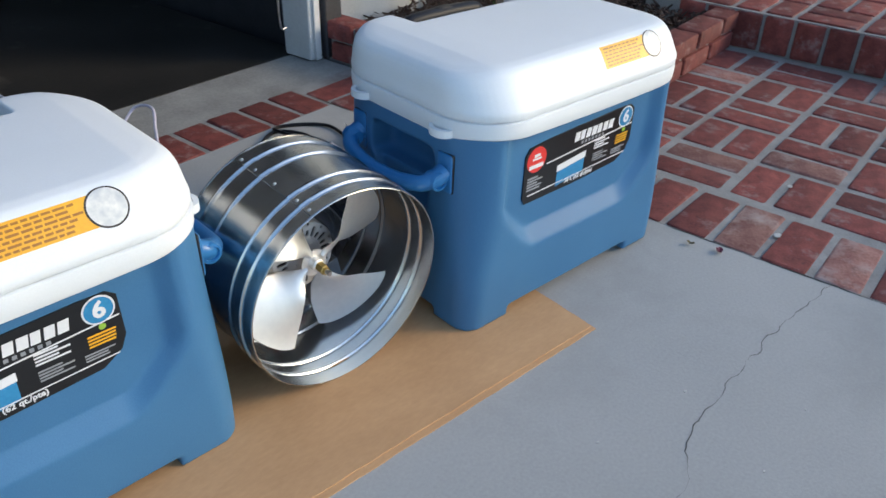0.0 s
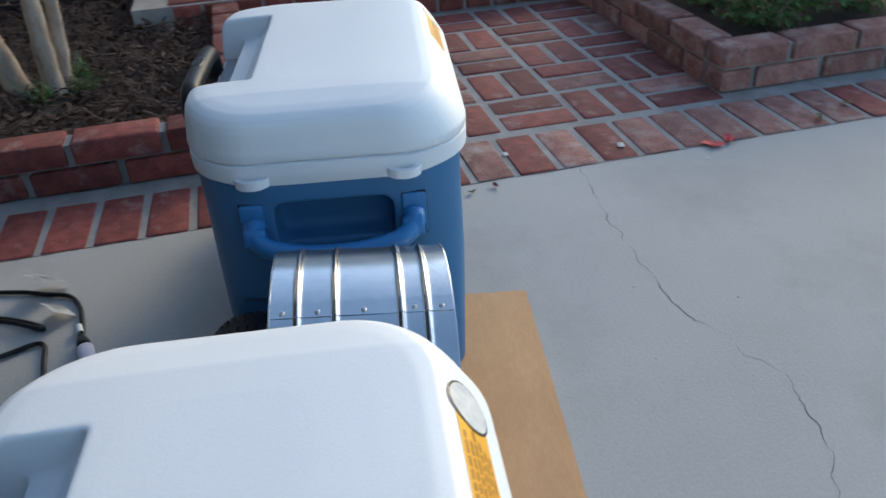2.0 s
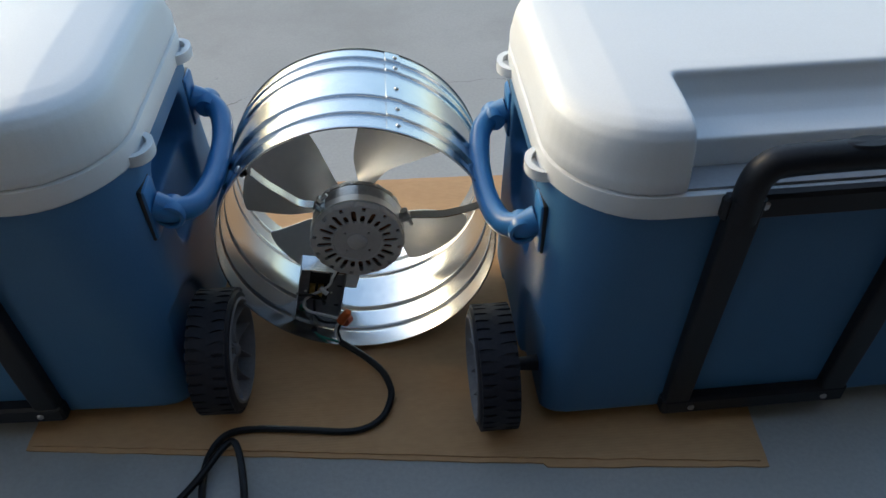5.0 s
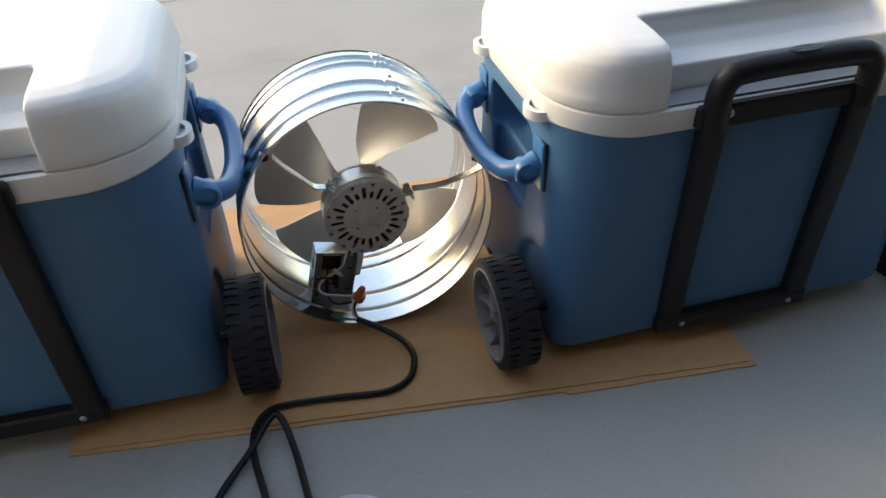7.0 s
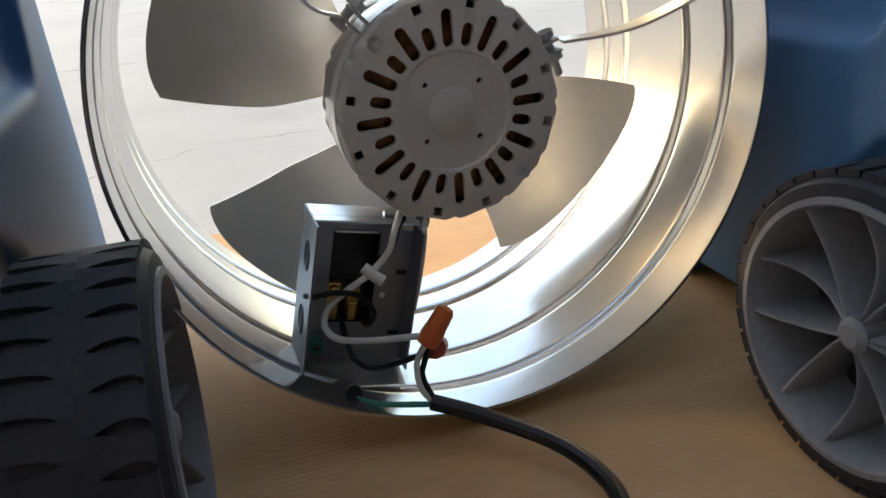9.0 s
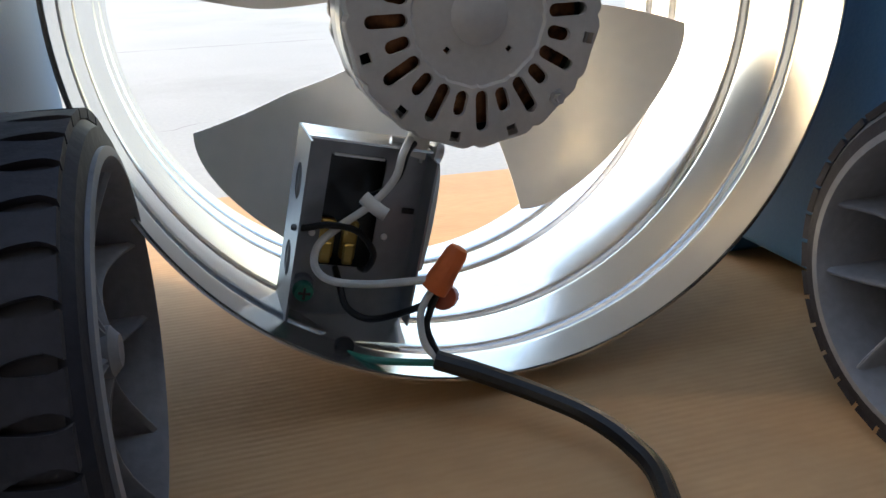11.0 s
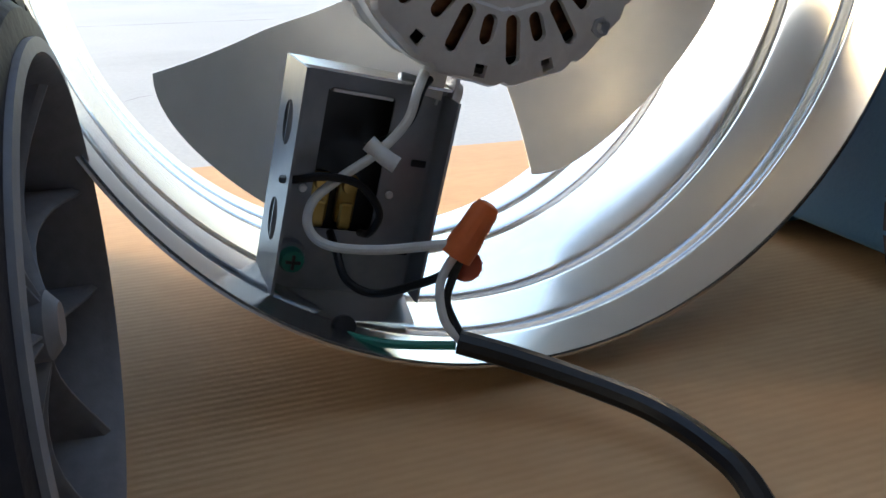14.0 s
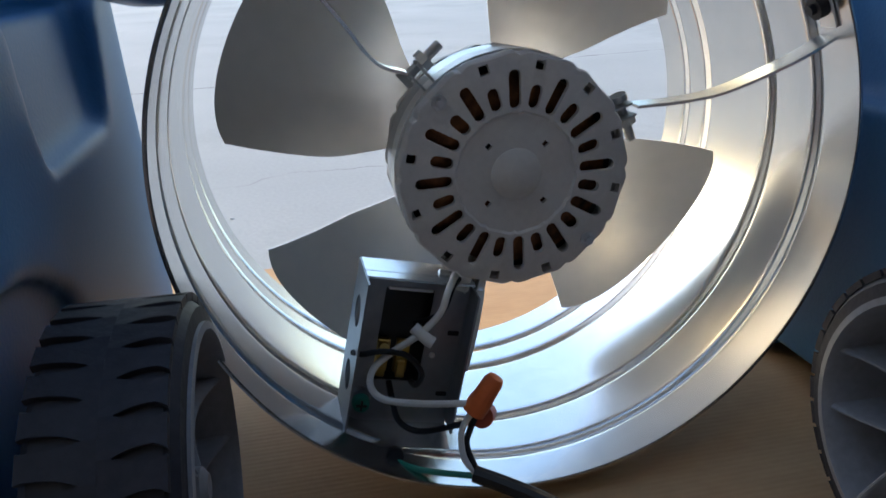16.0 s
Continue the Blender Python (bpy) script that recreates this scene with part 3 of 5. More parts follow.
def rim_mesh():
    b = bmesh.new()
    rings = []
    for z, o in ((0.397, 0.000), (0.395, 0.003), (0.398, 0.005), (0.42, 0.006), (0.429, 0.0055), (0.431, 0.002), (0.431, -0.02), (0.39, -0.02)):
        pts = []
        for x, y in round_rect(0.3035 + o, 0.2125 + o, 0.112 + min(0, o), 12, 24):
            dip = (0.004 * math.sin(min(1, abs(x) / 0.3) * math.pi) - 0.006) * smoothstep(0.05, 0.2, y) * (1 if z < 0.4 else 0)
            wave = -0.006 * smoothstep(-0.1, -0.2, y) * (abs(x) / 0.3) ** 2 * (1 if z < 0.4 else 0)
            pts.append((x, y, z - dip - wave))
        rings.append(pts)
    loft(b, rings, caps=False)
    return b


def wheel(parent, x, side):
    """A treaded tyre on a five-twin-spoke rim; the outer face looks along side."""
    hub = new("wheel")
    hub.parent = parent
    hub.matrix_local = pose(x, 0.149, 0.0875, 0, 90 * side, 0)
    tagged(hub, "black treaded wheel with grey spoked rim")
    R, W = 0.0875, 0.0275
    b = bmesh.new()
    lathe(b, [(0.068, -W), (0.080, -W), (0.0845, -W + 0.004), (0.0845, W - 0.006), (0.0805, W - 0.001), (0.0740, W), (0.0712, W - 0.002), (0.0712, -W + 0.004)], 72, closed=True)
    part("tyre", b, RUBBER, hub)
    # two rows of lugs, leaf-shaped grooves between them
    n = 36
    da = 2 * math.pi / n
    for row, (z0, z1, off) in enumerate(((-W + 0.001, 0.0, 0.0), (0.0, W - 0.004, 0.5))):
        b = bmesh.new()
        steps = [k / 10 for k in range(11)]

        def groove(q):
            """Half the slot's width, in shares of a lug; it tapers to a point short of the tyre's middle."""
            q = q if row == 0 else 1 - q
            return 0.24 * max(0.0, 1 - (q / 0.80) ** 3) * smoothstep(-0.25, 0.12, q - 0.1 * row)
        pts = [(1.0 - groove(q), z0 + (z1 - z0) * q) for q in steps] + [(groove(q) * 0.6, z0 + (z1 - z0) * q) for q in steps[::-1]]
        loft(b, [[(r * math.cos(t * da), r * math.sin(t * da), z) for t, z in pts] for r in (0.0838, R - 0.0006, R)])
        first = part("tread_lug", b, RUBBER, hub)
        first.matrix_local = pose(0, 0, 0, 0, 0, 360 * off / n)
        for i in range(1, n):
            lug = new("tread_lug", first.data)
            lug.parent = hub
            lug.matrix_local = pose(0, 0, 0, 0, 0, 360 * (i + off) / n)
    b = bmesh.new()
    lathe(b, [(0.0738, W - 0.004), (0.0738, W + 0.0015), (0.0702, W + 0.002), (0.0684, W - 0.001), (0.067, W - 0.02), (0.0655, W - 0.048), (0.073, W - 0.048)], 64)
    part("rim", b, RIM, hub)
    # black disc stands for the shade in the hollow behind the spokes
    part("hollow_shade_disc", disc_stack([(0, W - 0.047), (0.066, W - 0.047), (0.066, W - 0.050), (0, W - 0.050)], 48), BLACK, hub)
    b = bmesh.new()
    lathe(b, [(0.0, W - 0.004), (0.006, W - 0.004), (0.0095, W - 0.007), (0.012, W - 0.046), (0.0, W - 0.046)], 24)
    part("hub_cap", b, RIM, hub)
    part("axle", disc_stack([(0, -W + 0.004), (0.008, -W + 0.004), (0.012, -0.07), (0, -0.07)], 16), BLACK, hub)
    for i in range(5):
        a = 2 * math.pi * i / 5 + 0.3
        for s in (-1, 1):
            b = bmesh.new()
            pts = []
            for k in range(9):
                t = k / 8
                r = 0.008 + 0.061 * t
                aa = a + s * (0.10 + 0.27 * t ** 1.1)
                pts.append((r * math.cos(aa), r * math.sin(aa), t))
            for dz0, wide in ((0.0, 0.0016),):
                rings = []
                for k, (px, py, t) in enumerate(pts):
                    q = pts[min(k + 1, 8)]
                    p0 = pts[max(k - 1, 0)]
                    d = Vector((q[0] - p0[0], q[1] - p0[1], 0)).normalized()
                    nrm = Vector((-d.y, d.x, 0))
                    top = W - 0.007 + 0.005 * t * t - 0.006 * math.sin(math.pi * t)
                    w = 0.0017 + 0.0006 * t
                    c = Vector((px, py, 0))
                    rings.append([c - nrm * w * 1.1 + Vector((0, 0, W - 0.046)), c + nrm * w * 1.1 + Vector((0, 0, W - 0.046)),
                                  c + nrm * w * 0.8 + Vector((0, 0, top - 0.002)), c + nrm * w * 0.2 + Vector((0, 0, top)),
                                  c - nrm * w * 0.2 + Vector((0, 0, top)), c - nrm * w * 0.8 + Vector((0, 0, top - 0.002))])
                loft(b, rings)
            part("spoke", b, RIM, hub)
    return hub


def on_front(x, z):
    """A point of the front panel, a hair proud of it."""
    return Vector((x, -half_y(z) + 0.024 - 0.0022, z))


def front_plate(pts, mat_lift):
    """A thin plate over the front panel from outline points (x, z)."""
    b = bmesh.new()
    loft(b, [[on_front(x, z) + Vector((0, 0.002, 0)) for x, z in pts], [on_front(x, z) - Vector((0, mat_lift, 0)) for x, z in pts]])
    return b


def on_panel(bm, x, z, lift, slope=0.0):
    """Lays a flat drawing (x across, y up) on the front panel."""
    for v in bm.verts:
        px, pz, h = x + v.co.x, z + v.co.y + slope * v.co.x, v.co.z
        p = on_front(px, pz)
        v.co = (p.x, p.y - lift - max(0, h), p.z)
    return bm


def bars(rows, width, height, seed, ragged=0.4):
    """Lines of unreadable small print."""
    r = random.Random(seed)
    b = bmesh.new()
    for k in range(rows):
        w = width * (1 - ragged * r.random())
        z = height / 2 - height * (k + 0.5) / rows
        box(b, -width / 2, -width / 2 + w, z - height / rows * 0.27, z + height / rows * 0.27, 0.0, 0.0004)
    return b


def cooler_label(parent):
    """The black product label with its drawn shapes and words."""
    root = new("product_label")
    root.parent = parent
    tagged(root, "black product label with white print")
    out = [(-0.163, 0.262), (-0.166, 0.35), (-0.155, 0.366), (-0.10, 0.371), (0.10, 0.3785), (0.142, 0.378), (0.155, 0.368), (0.157, 0.30), (0.147, 0.277), (0.118, 0.257), (-0.02, 0.2495), (-0.155, 0.2485)]
    root.matrix_local = pose(0, 0.0009, -0.013)

    def put(name, b, mat):
        part(name, b, mat, root)
    put("backing", front_plate(out, 0.0008), LABEL_BLACK)
    # round red mark, plain bars instead of the maker's name
    b = disc_stack([(0, 0.0), (0.026, 0.0), (0.026, 0.0005), (0, 0.0005)], 32)
    put("red_disc", on_panel(b, -0.135, 0.338, 0.0008), INK_RED)
    b = bmesh.new()
    box(b, -0.019, 0.019, -0.017, -0.009, 0, 0.0005)
    box(b, -0.012, 0.012, 0.0, 0.004, 0, 0.0005)
    box(b, -0.008, 0.008, 0.006, 0.012, 0, 0.0005)
    put("red_disc_bars", on_panel(b, -0.135, 0.338, 0.0014), INK_WHITE)
    for k in range(7):
        b = bmesh.new()
        w0, w1 = -0.056 + k * 0.017, -0.056 + k * 0.017 + (0.0145, 0.0125, 0.0135)[k % 3]
        loft(b, [[(w0 - 0.0015, -0.0095, z), (w1 - 0.0015, -0.0095, z), (w1 + 0.0015, 0.0095, z), (w0 + 0.0015, 0.0095, z)] for z in (0, 0.0004)])
        put("brand_bar", on_panel(b, 0.028, 0.352, 0.0008), INK_WHITE)
    b = bmesh.new()
    for k in range(7):
        box(b, -0.035 + k * 0.0105, -0.029 + k * 0.0105, -0.003, 0.003, 0, 0.0004)
    put("grade_bars", on_panel(b, 0.028, 0.336, 0.0008), INK_GREY)
    b = disc_stack([(0, 0), (0.0225, 0), (0.0225, 0.0005), (0, 0.0005)], 32)
    put("blue_ring", on_panel(b, 0.128, 0.355, 0.0008), INK_WHITE)
    b = disc_stack([(0, 0), (0.0198, 0), (0.0198, 0.0005), (0, 0.0005)], 32)
    put("blue_disc", on_panel(b, 0.128, 0.355, 0.0014), INK_BLUE)
    put("figure_six", on_panel(text_mesh("6", 0.036, 0.0012), 0.128, 0.355, 0.002), INK_WHITE)
    b = bmesh.new()
    box(b, -0.13, 0.128, -0.0012, 0.0012, 0, 0.0004)
    put("upper_stripe", on_panel(b, 0.025, 0.328, 0.0008, 0.06), INK_WHITE)
    b = bmesh.new()
    box(b, -0.15, 0.143, -0.001, 0.001, 0, 0.0004)
    put("lower_stripe", on_panel(b, 0.0, 0.269, 0.0008, 0.03), INK_WHITE)
    for x, z, w, h, n, mat in ((-0.132, 0.289, 0.045, 0.03, 5, INK_GREY), (0.062, 0.318, 0.05, 0.022, 4, INK_WHITE), (0.062, 0.29, 0.05, 0.02, 4, INK_GREY), (0.122, 0.285, 0.05, 0.014, 3, INK_GREY)):
        put("small_print", on_panel(bars(n, w, h, int(x * 1000) % 97), x, z, 0.0008), mat)
    b = bars(4, 0.045, 0.022, 5, 0.2)
    put("orange_print", on_panel(b, 0.128, 0.309, 0.0008), YELLOW)
    b = disc_stack([(0, 0), (0.005, 0), (0.005, 0.0005), (0, 0.0005)], 16)
    put("lime_dot", on_panel(b, 0.128, 0.327, 0.0008), INK_LIME)
    # small drawing of the cooler itself
    b = bmesh.new()
    box(b, -0.04, 0.04, -0.024, 0.012, 0, 0.0004)
    put("pictured_tub", on_panel(b, -0.03, 0.288, 0.0008, 0.1), INK_BLUE)
    b = bmesh.new()
    box(b, -0.042, 0.042, 0.008, 0.022, 0, 0.0005)
    put("pictured_lid", on_panel(b, -0.03, 0.288, 0.0012, 0.1), INK_WHITE)
    put("size_print", on_panel(text_mesh("58 L (62 qt./pte)", 0.013, 0.0004), 0.0, 0.2625, 0.0008), INK_WHITE)


def lid_sticker(parent, lid):
    """The yellow sticker with a round picture, following the sloping lid front."""
    root = new("lid_sticker")
    root.parent = parent
    tagged(root, "yellow warning sticker with a round picture")
    slope = pose(0.168, -0.1955, 0.4865, 49, 0, 0)

    def laid(name, polygons, lift, mat):
        """Flat shapes in the slope's x-y plane, dropped onto the lid."""
        b = bmesh.new()
        for pts in polygons:
            b.faces.new([b.verts.new((x, y, 0)) for x, y in pts])
        bmesh.ops.remove_doubles(b, verts=b.verts[:], dist=1e-5)
        bmesh.ops.triangulate(b, faces=b.faces[:])
        bmesh.ops.subdivide_edges(b, edges=[e for e in b.edges if e.calc_length() > 0.012], cuts=4, use_grid_fill=True)
        bmesh.ops.triangulate(b, faces=b.faces[:])
        for v in b.verts:
            ok, place, normal, _ = lid.closest_point_on_mesh(slope @ v.co)
            v.co = place + normal * lift
        part(name, b, mat, root)

    def circle(r):
        return [(r * math.cos(2 * math.pi * k / 36), r * math.sin(2 * math.pi * k / 36)) for k in range(36)]

    strips = [[(-0.150 + 0.15 * k / 12, -0.0215), (-0.150 + 0.15 * (k + 1) / 12, -0.0215), (-0.150 + 0.15 * (k + 1) / 12, 0.0215), (-0.150 + 0.15 * k / 12, 0.0215)] for k in range(12)]
    laid("yellow_field", strips, 0.0005, YELLOW)
    r = random.Random(8)
    rows = []
    for k in range(6):
        y = 0.016 - 0.0064 * k
        x = -0.143
        while x < -0.034 - 0.03 * r.random():
            w = r.uniform(0.006, 0.016)
            rows.append([(x, y - 0.0016), (x + w, y - 0.0016), (x + w, y + 0.0016), (x, y + 0.0016)])
            x += w + 0.0025
    laid("warning_print", rows, 0.0008, mottled("sticker_ink", (0.30, 0.12, 0.01), (0.38, 0.16, 0.02), 0.4, 10, 200, 0.0))
    laid("dark_ring", [circle(0.0275)], 0.0009, INK_DARK)
    laid("pale_disc", [circle(0.025)], 0.0013, mottled("sticker_picture", (0.45, 0.47, 0.5), (0.80, 0.78, 0.72), 0.35, 45, 120, 0.0))


def make_cooler():
    c = thing("rolling_cooler", "blue rolling ice cooler with white lid, standing on cardboard", "cooler", group="coolers beside the fan")
    body = part("body", cooler_body(), BLUE, c, angle=60)
    part("rim", rim_mesh(), LID, c, "white plastic rim")
    lid = part("lid", lid_mesh(), LID, c, "white moulded lid", angle=60)
    # grey strip, darker than the lid, set back in the seam under it
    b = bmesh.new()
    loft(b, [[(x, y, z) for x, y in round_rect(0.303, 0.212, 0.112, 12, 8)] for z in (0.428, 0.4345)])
    part("lid_seam_strip", b, INK_GREY, c)
    for s in (-1, 1):
        h = new("carry_handle")
        h.parent = c
        tagged(h, "bright blue swing handle")
        e = half_x(0.323)
        pts = [(s * (e + 0.002), -0.122, 0.328), (s * (e + 0.022), -0.121, 0.320), (s * (e + 0.042), -0.100, 0.310), (s * (e + 0.051), -0.05, 0.302), (s * (e + 0.053), 0, 0.300),
               (s * (e + 0.051), 0.05, 0.302), (s * (e + 0.042), 0.100, 0.310), (s * (e + 0.022), 0.121, 0.320), (s * (e + 0.002), 0.122, 0.328)]
        part("grip", tubed(pts, lambda t: 0.0145 + 0.004 * (abs(t - 0.5) * 2) ** 3, 14, 8), BLUE_GLOSS, h)
        for k in (-1, 1):
            b = boxed(min(s * (e - 0.006), s * (e + 0.0045)), max(s * (e - 0.006), s * (e + 0.0045)), k * 0.124 - 0.019, k * 0.124 + 0.019, 0.29, 0.365, 0.005, 2)
            part("bracket", b, BLUE_GLOSS, h)
            boss = pose(s * (e + 0.021), k * 0.104, 0.3185, -90 * k, 0, 0)
            part("pivot_boss", disc_stack([(0, 0.0), (0.013, 0.0), (0.0175, 0.008), (0.0180, 0.028), (0.0165, 0.0315), (0.0130, 0.0322), (0.0118, 0.030), (0.0110, 0.020), (0, 0.020)], 32, boss), BLUE_GLOSS, h)
            # black disc deep in the socket paints the hole's darkness
            part("pivot", disc_stack([(0, 0.0225), (0.0095, 0.0222), (0.0105, 0.0205), (0, 0.0205)], 20, boss), BLACK, h, "black disc for the dark of the pivot hole")
            # thin black plate draws the shaded gap round the bracket
            b = boxed(min(s * (e - 0.006), s * (e + 0.0012)), max(s * (e - 0.006), s * (e + 0.0012)), k * 0.124 - 0.0196, k * 0.124 + 0.0196, 0.2894, 0.3656, 0.003, 2)
            part("bracket_shadow_line", b, LABEL_BLACK, h)
            # lid latch tab above the handle end
            b = bmesh.new()
            ring_o, ring_i = [], []
            for q in range(13):
                a = math.pi * q / 12
                ring_o.append((s * (0.304 + 0.021 * math.sin(a)), k * 0.113 + 0.026 * math.cos(a)))
                ring_i.append((s * (0.304 + 0.013 * math.sin(a)), k * 0.113 + 0.018 * math.cos(a)))
            outer = ring_o + [(s * 0.30, k * 0.113 - 0.026), (s * 0.30, k * 0.113 + 0.026)]
            loft(b, [[(px, py, 0.398) for px, py in outer], [(px, py, 0.4) for px, py in outer], [(px, py, 0.412) for px, py in outer]])
            inner = ring_i + [(s * 0.302, k * 0.113 - 0.018), (s * 0.302, k * 0.113 + 0.018)]
            tool = bmesh.new()
            loft(tool, [[(px, py, 0.404) for px, py in inner], [(px, py, 0.43) for px, py in inner]])
            part("latch_tab", evaluated(b, [("DIFFERENCE", tool)]), LID, c)
        wheel(c, s * 0.343, s)
    # trolley: two rails, the grip and the lower bar
    tr = new("trolley_handle")
    tr.parent = c
    tagged(tr, "black telescopic trolley handle")
    yb = half_y(0.3) + 0.008
    for s in (-1, 1):
        b = bmesh.new()
        m = pose(s * 0.110, 0, 0)
        rings = []
        for z, yy in ((0.035, half_y(0.03) + 0.004), (0.2, half_y(0.2) + 0.006), (0.40, half_y(0.4) + 0.012), (0.43, half_y(0.4) + 0.013)):
            rings.append([(s * 0.110 + px, yy + py, z) for px, py in round_rect(0.018, 0.012, 0.006, 4, 2)])
        loft(b, rings)
        part("rail", b, BLACK, tr)
    b = bmesh.new()
    pts = smooth_path([(-0.110, yb + 0.008, 0.40), (-0.110, yb + 0.01, 0.445), (-0.101, yb + 0.01, 0.466), (-0.080, yb + 0.01, 0.474), (0, yb + 0.01, 0.476), (0.080, yb + 0.01, 0.474), (0.101, yb + 0.01, 0.466), (0.110, yb + 0.01, 0.445), (0.110, yb + 0.008, 0.40)], 8)
    tube(b, pts, 0.0165, 14)
    part("grip", b, BLACK, tr)
    part("button", disc_stack([(0, 0.012), (0.018, 0.012), (0.022, 0.008), (0.022, 0), (0, 0)], 28, pose(0, yb + 0.01, 0.484) @ Matrix.Diagonal((1.4, 0.5, 0.7, 1))), BLACK, tr)
    part("upper_bar", boxed(-0.134, 0.134, yb - 0.014, yb + 0.012, 0.398, 0.43, 0.004), BLACK, tr)
    part("lower_bar", boxed(-0.131, 0.131, half_y(0.05) - 0.004, half_y(0.05) + 0.018, 0.032, 0.062, 0.004), BLACK, tr)
    for s in (-0.9, 0.82):
        part("screw", disc_stack([(0, 0.003), (0.004, 0.0025), (0.006, 0), (0, 0)], 12, pose(s * 0.110, yb + 0.012, 0.418, -90, 0, 0)), ZINC, tr)
        part("screw", disc_stack([(0, 0.003), (0.003, 0.0025), (0.005, 0), (0, 0)], 12, pose(s * 0.110, half_y(0.05) + 0.018, 0.046, -90, 0, 0)), ZINC, tr)
    cooler_label(c)
    bpy.context.view_layer.update()
    lid_sticker(c, lid)
    return c


cooler_a = make_cooler()
cooler_b = copy_thing(cooler_a, pose(-0.451, 0.097, TOP, 0, 0, 1.0) @ Matrix.Diagonal((0.988, 0.988, 0.988, 1)))
cooler_a.matrix_world = pose(0.618, 0.032, TOP, 0, 0, -1.5) @ Matrix.Diagonal((1.012, 1.012, 1.012, 1))
for axle in cooler_b.children:
    if axle.name.startswith("wheel"):       # this one's wheels stand out further on their axle
        axle.matrix_local.translation.x += math.copysign(0.016, axle.matrix_local.translation.x)
tagged(cooler_b, "blue rolling ice cooler with white lid beside the driveway")

# ---- fan in its steel drum ----
FAN = pose(0.071, 0.0, 0.0, 0, 0, 0)
FR = 0.1910
fan = thing("drum_fan", "galvanised steel drum fan with exposed motor, standing on cardboard", "fan", FAN)
DRUM = pose(0.0045, 0, 0.2025, 3.8, 0, 0)      # the drum leans: a screw head under its rear lip lifts it
AXIS = DRUM @ pose(0, 0, 0, -90, 0, 0)         # local z runs along the drum
Y0, Y1 = -0.101, 0.125


def bead(y):
    """Outward swage beads of the drum, in two pairs."""
    return sum(0.0042 * math.exp(-((y - c) / 0.0031) ** 2) for c in (0.090, 0.044, -0.036, -0.068))


b = bmesh.new()
prof = []
N = 190
for k in range(N + 1):
    y = Y0 + (Y1 - Y0) * k / N
    prof.append((FR + bead(y), y))
prof = [(FR + 0.0016, Y0 + 0.002), (FR + 0.0012, Y0)] + prof + [(FR + 0.0012, Y1), (FR + 0.0016, Y1 - 0.002)]
inner = [(r - 0.0011, y) for r, y in prof[2:-2]]
lathe(b, prof + inner[::-1], 144, AXIS, closed=True)
drum = part("drum", b, GALV, fan, "ribbed galvanised sheet drum", angle=50)


def on_drum(deg, y, r=FR):
    """deg: from straight up, towards +x."""
    return DRUM @ Vector((r * math.sin(radians(deg)), y, r * math.cos(radians(deg))))


# overlapping seam with rivets
b = bmesh.new()
rows = []
for a in (-22.6, -22.4, -16, -15.8):
    rows.append([b.verts.new(on_drum(a, Y0 + (Y1 - Y0) * k / N, FR + 0.0013 + bead(Y0 + (Y1 - Y0) * k / N) - (0.0012 if a in (-22.6, -15.8) else 0))) for k in range(N + 1)])
for p, q in zip(rows, rows[1:]):
    for k in range(N):
        b.faces.new((p[k], p[k + 1], q[k + 1], q[k]))
part("seam", b, GALV, fan, angle=50)
for y in (0.108, 0.066, 0.010, -0.052, -0.085):
    b = disc_stack([(0, 0.0022), (0.0022, 0.0018), (0.0036, 0), (0, 0)], 14)
    bmesh.ops.transform(b, matrix=Matrix.Translation(on_drum(-20.5, y, FR + 0.0014)) @ pose(0, 0, 0, 0, -20.5, 0), verts=b.verts)
    part("rivet", b, ZINC, fan)


def at(x, y, z):
    """A world place in the fan's own frame."""
    return Vector((x - 0.071, y, z))


def bar(points, width, thick, across):
    """A flat strip along the points; across: the direction of its width."""
    b = bmesh.new()
    across = Vector(across).normalized()
    rings = []
    ps = [Vector(p) for p in points]
    for i, p in enumerate(ps):
        d = (ps[min(i + 1, len(ps) - 1)] - ps[max(i - 1, 0)]).normalized()
        up = d.cross(across).normalized()
        w, h = across * width / 2, up * thick / 2
        rings.append([p - w - h, p + w - h, p + w + h, p - w + h])
    loft(b, rings)
    return b


# motor: slotted rear cap, steel can, windings, front cap
MC = at(0.077, 0.098, 0.1985)
MOTOR_FRAME = Matrix.Translation(MC) @ pose(0, 0, 0, -90, 0, 0)      # local z points at the rear, local y points down
motor = new("motor")
motor.parent = fan
tagged(motor, "grey electric motor with slotted end caps")


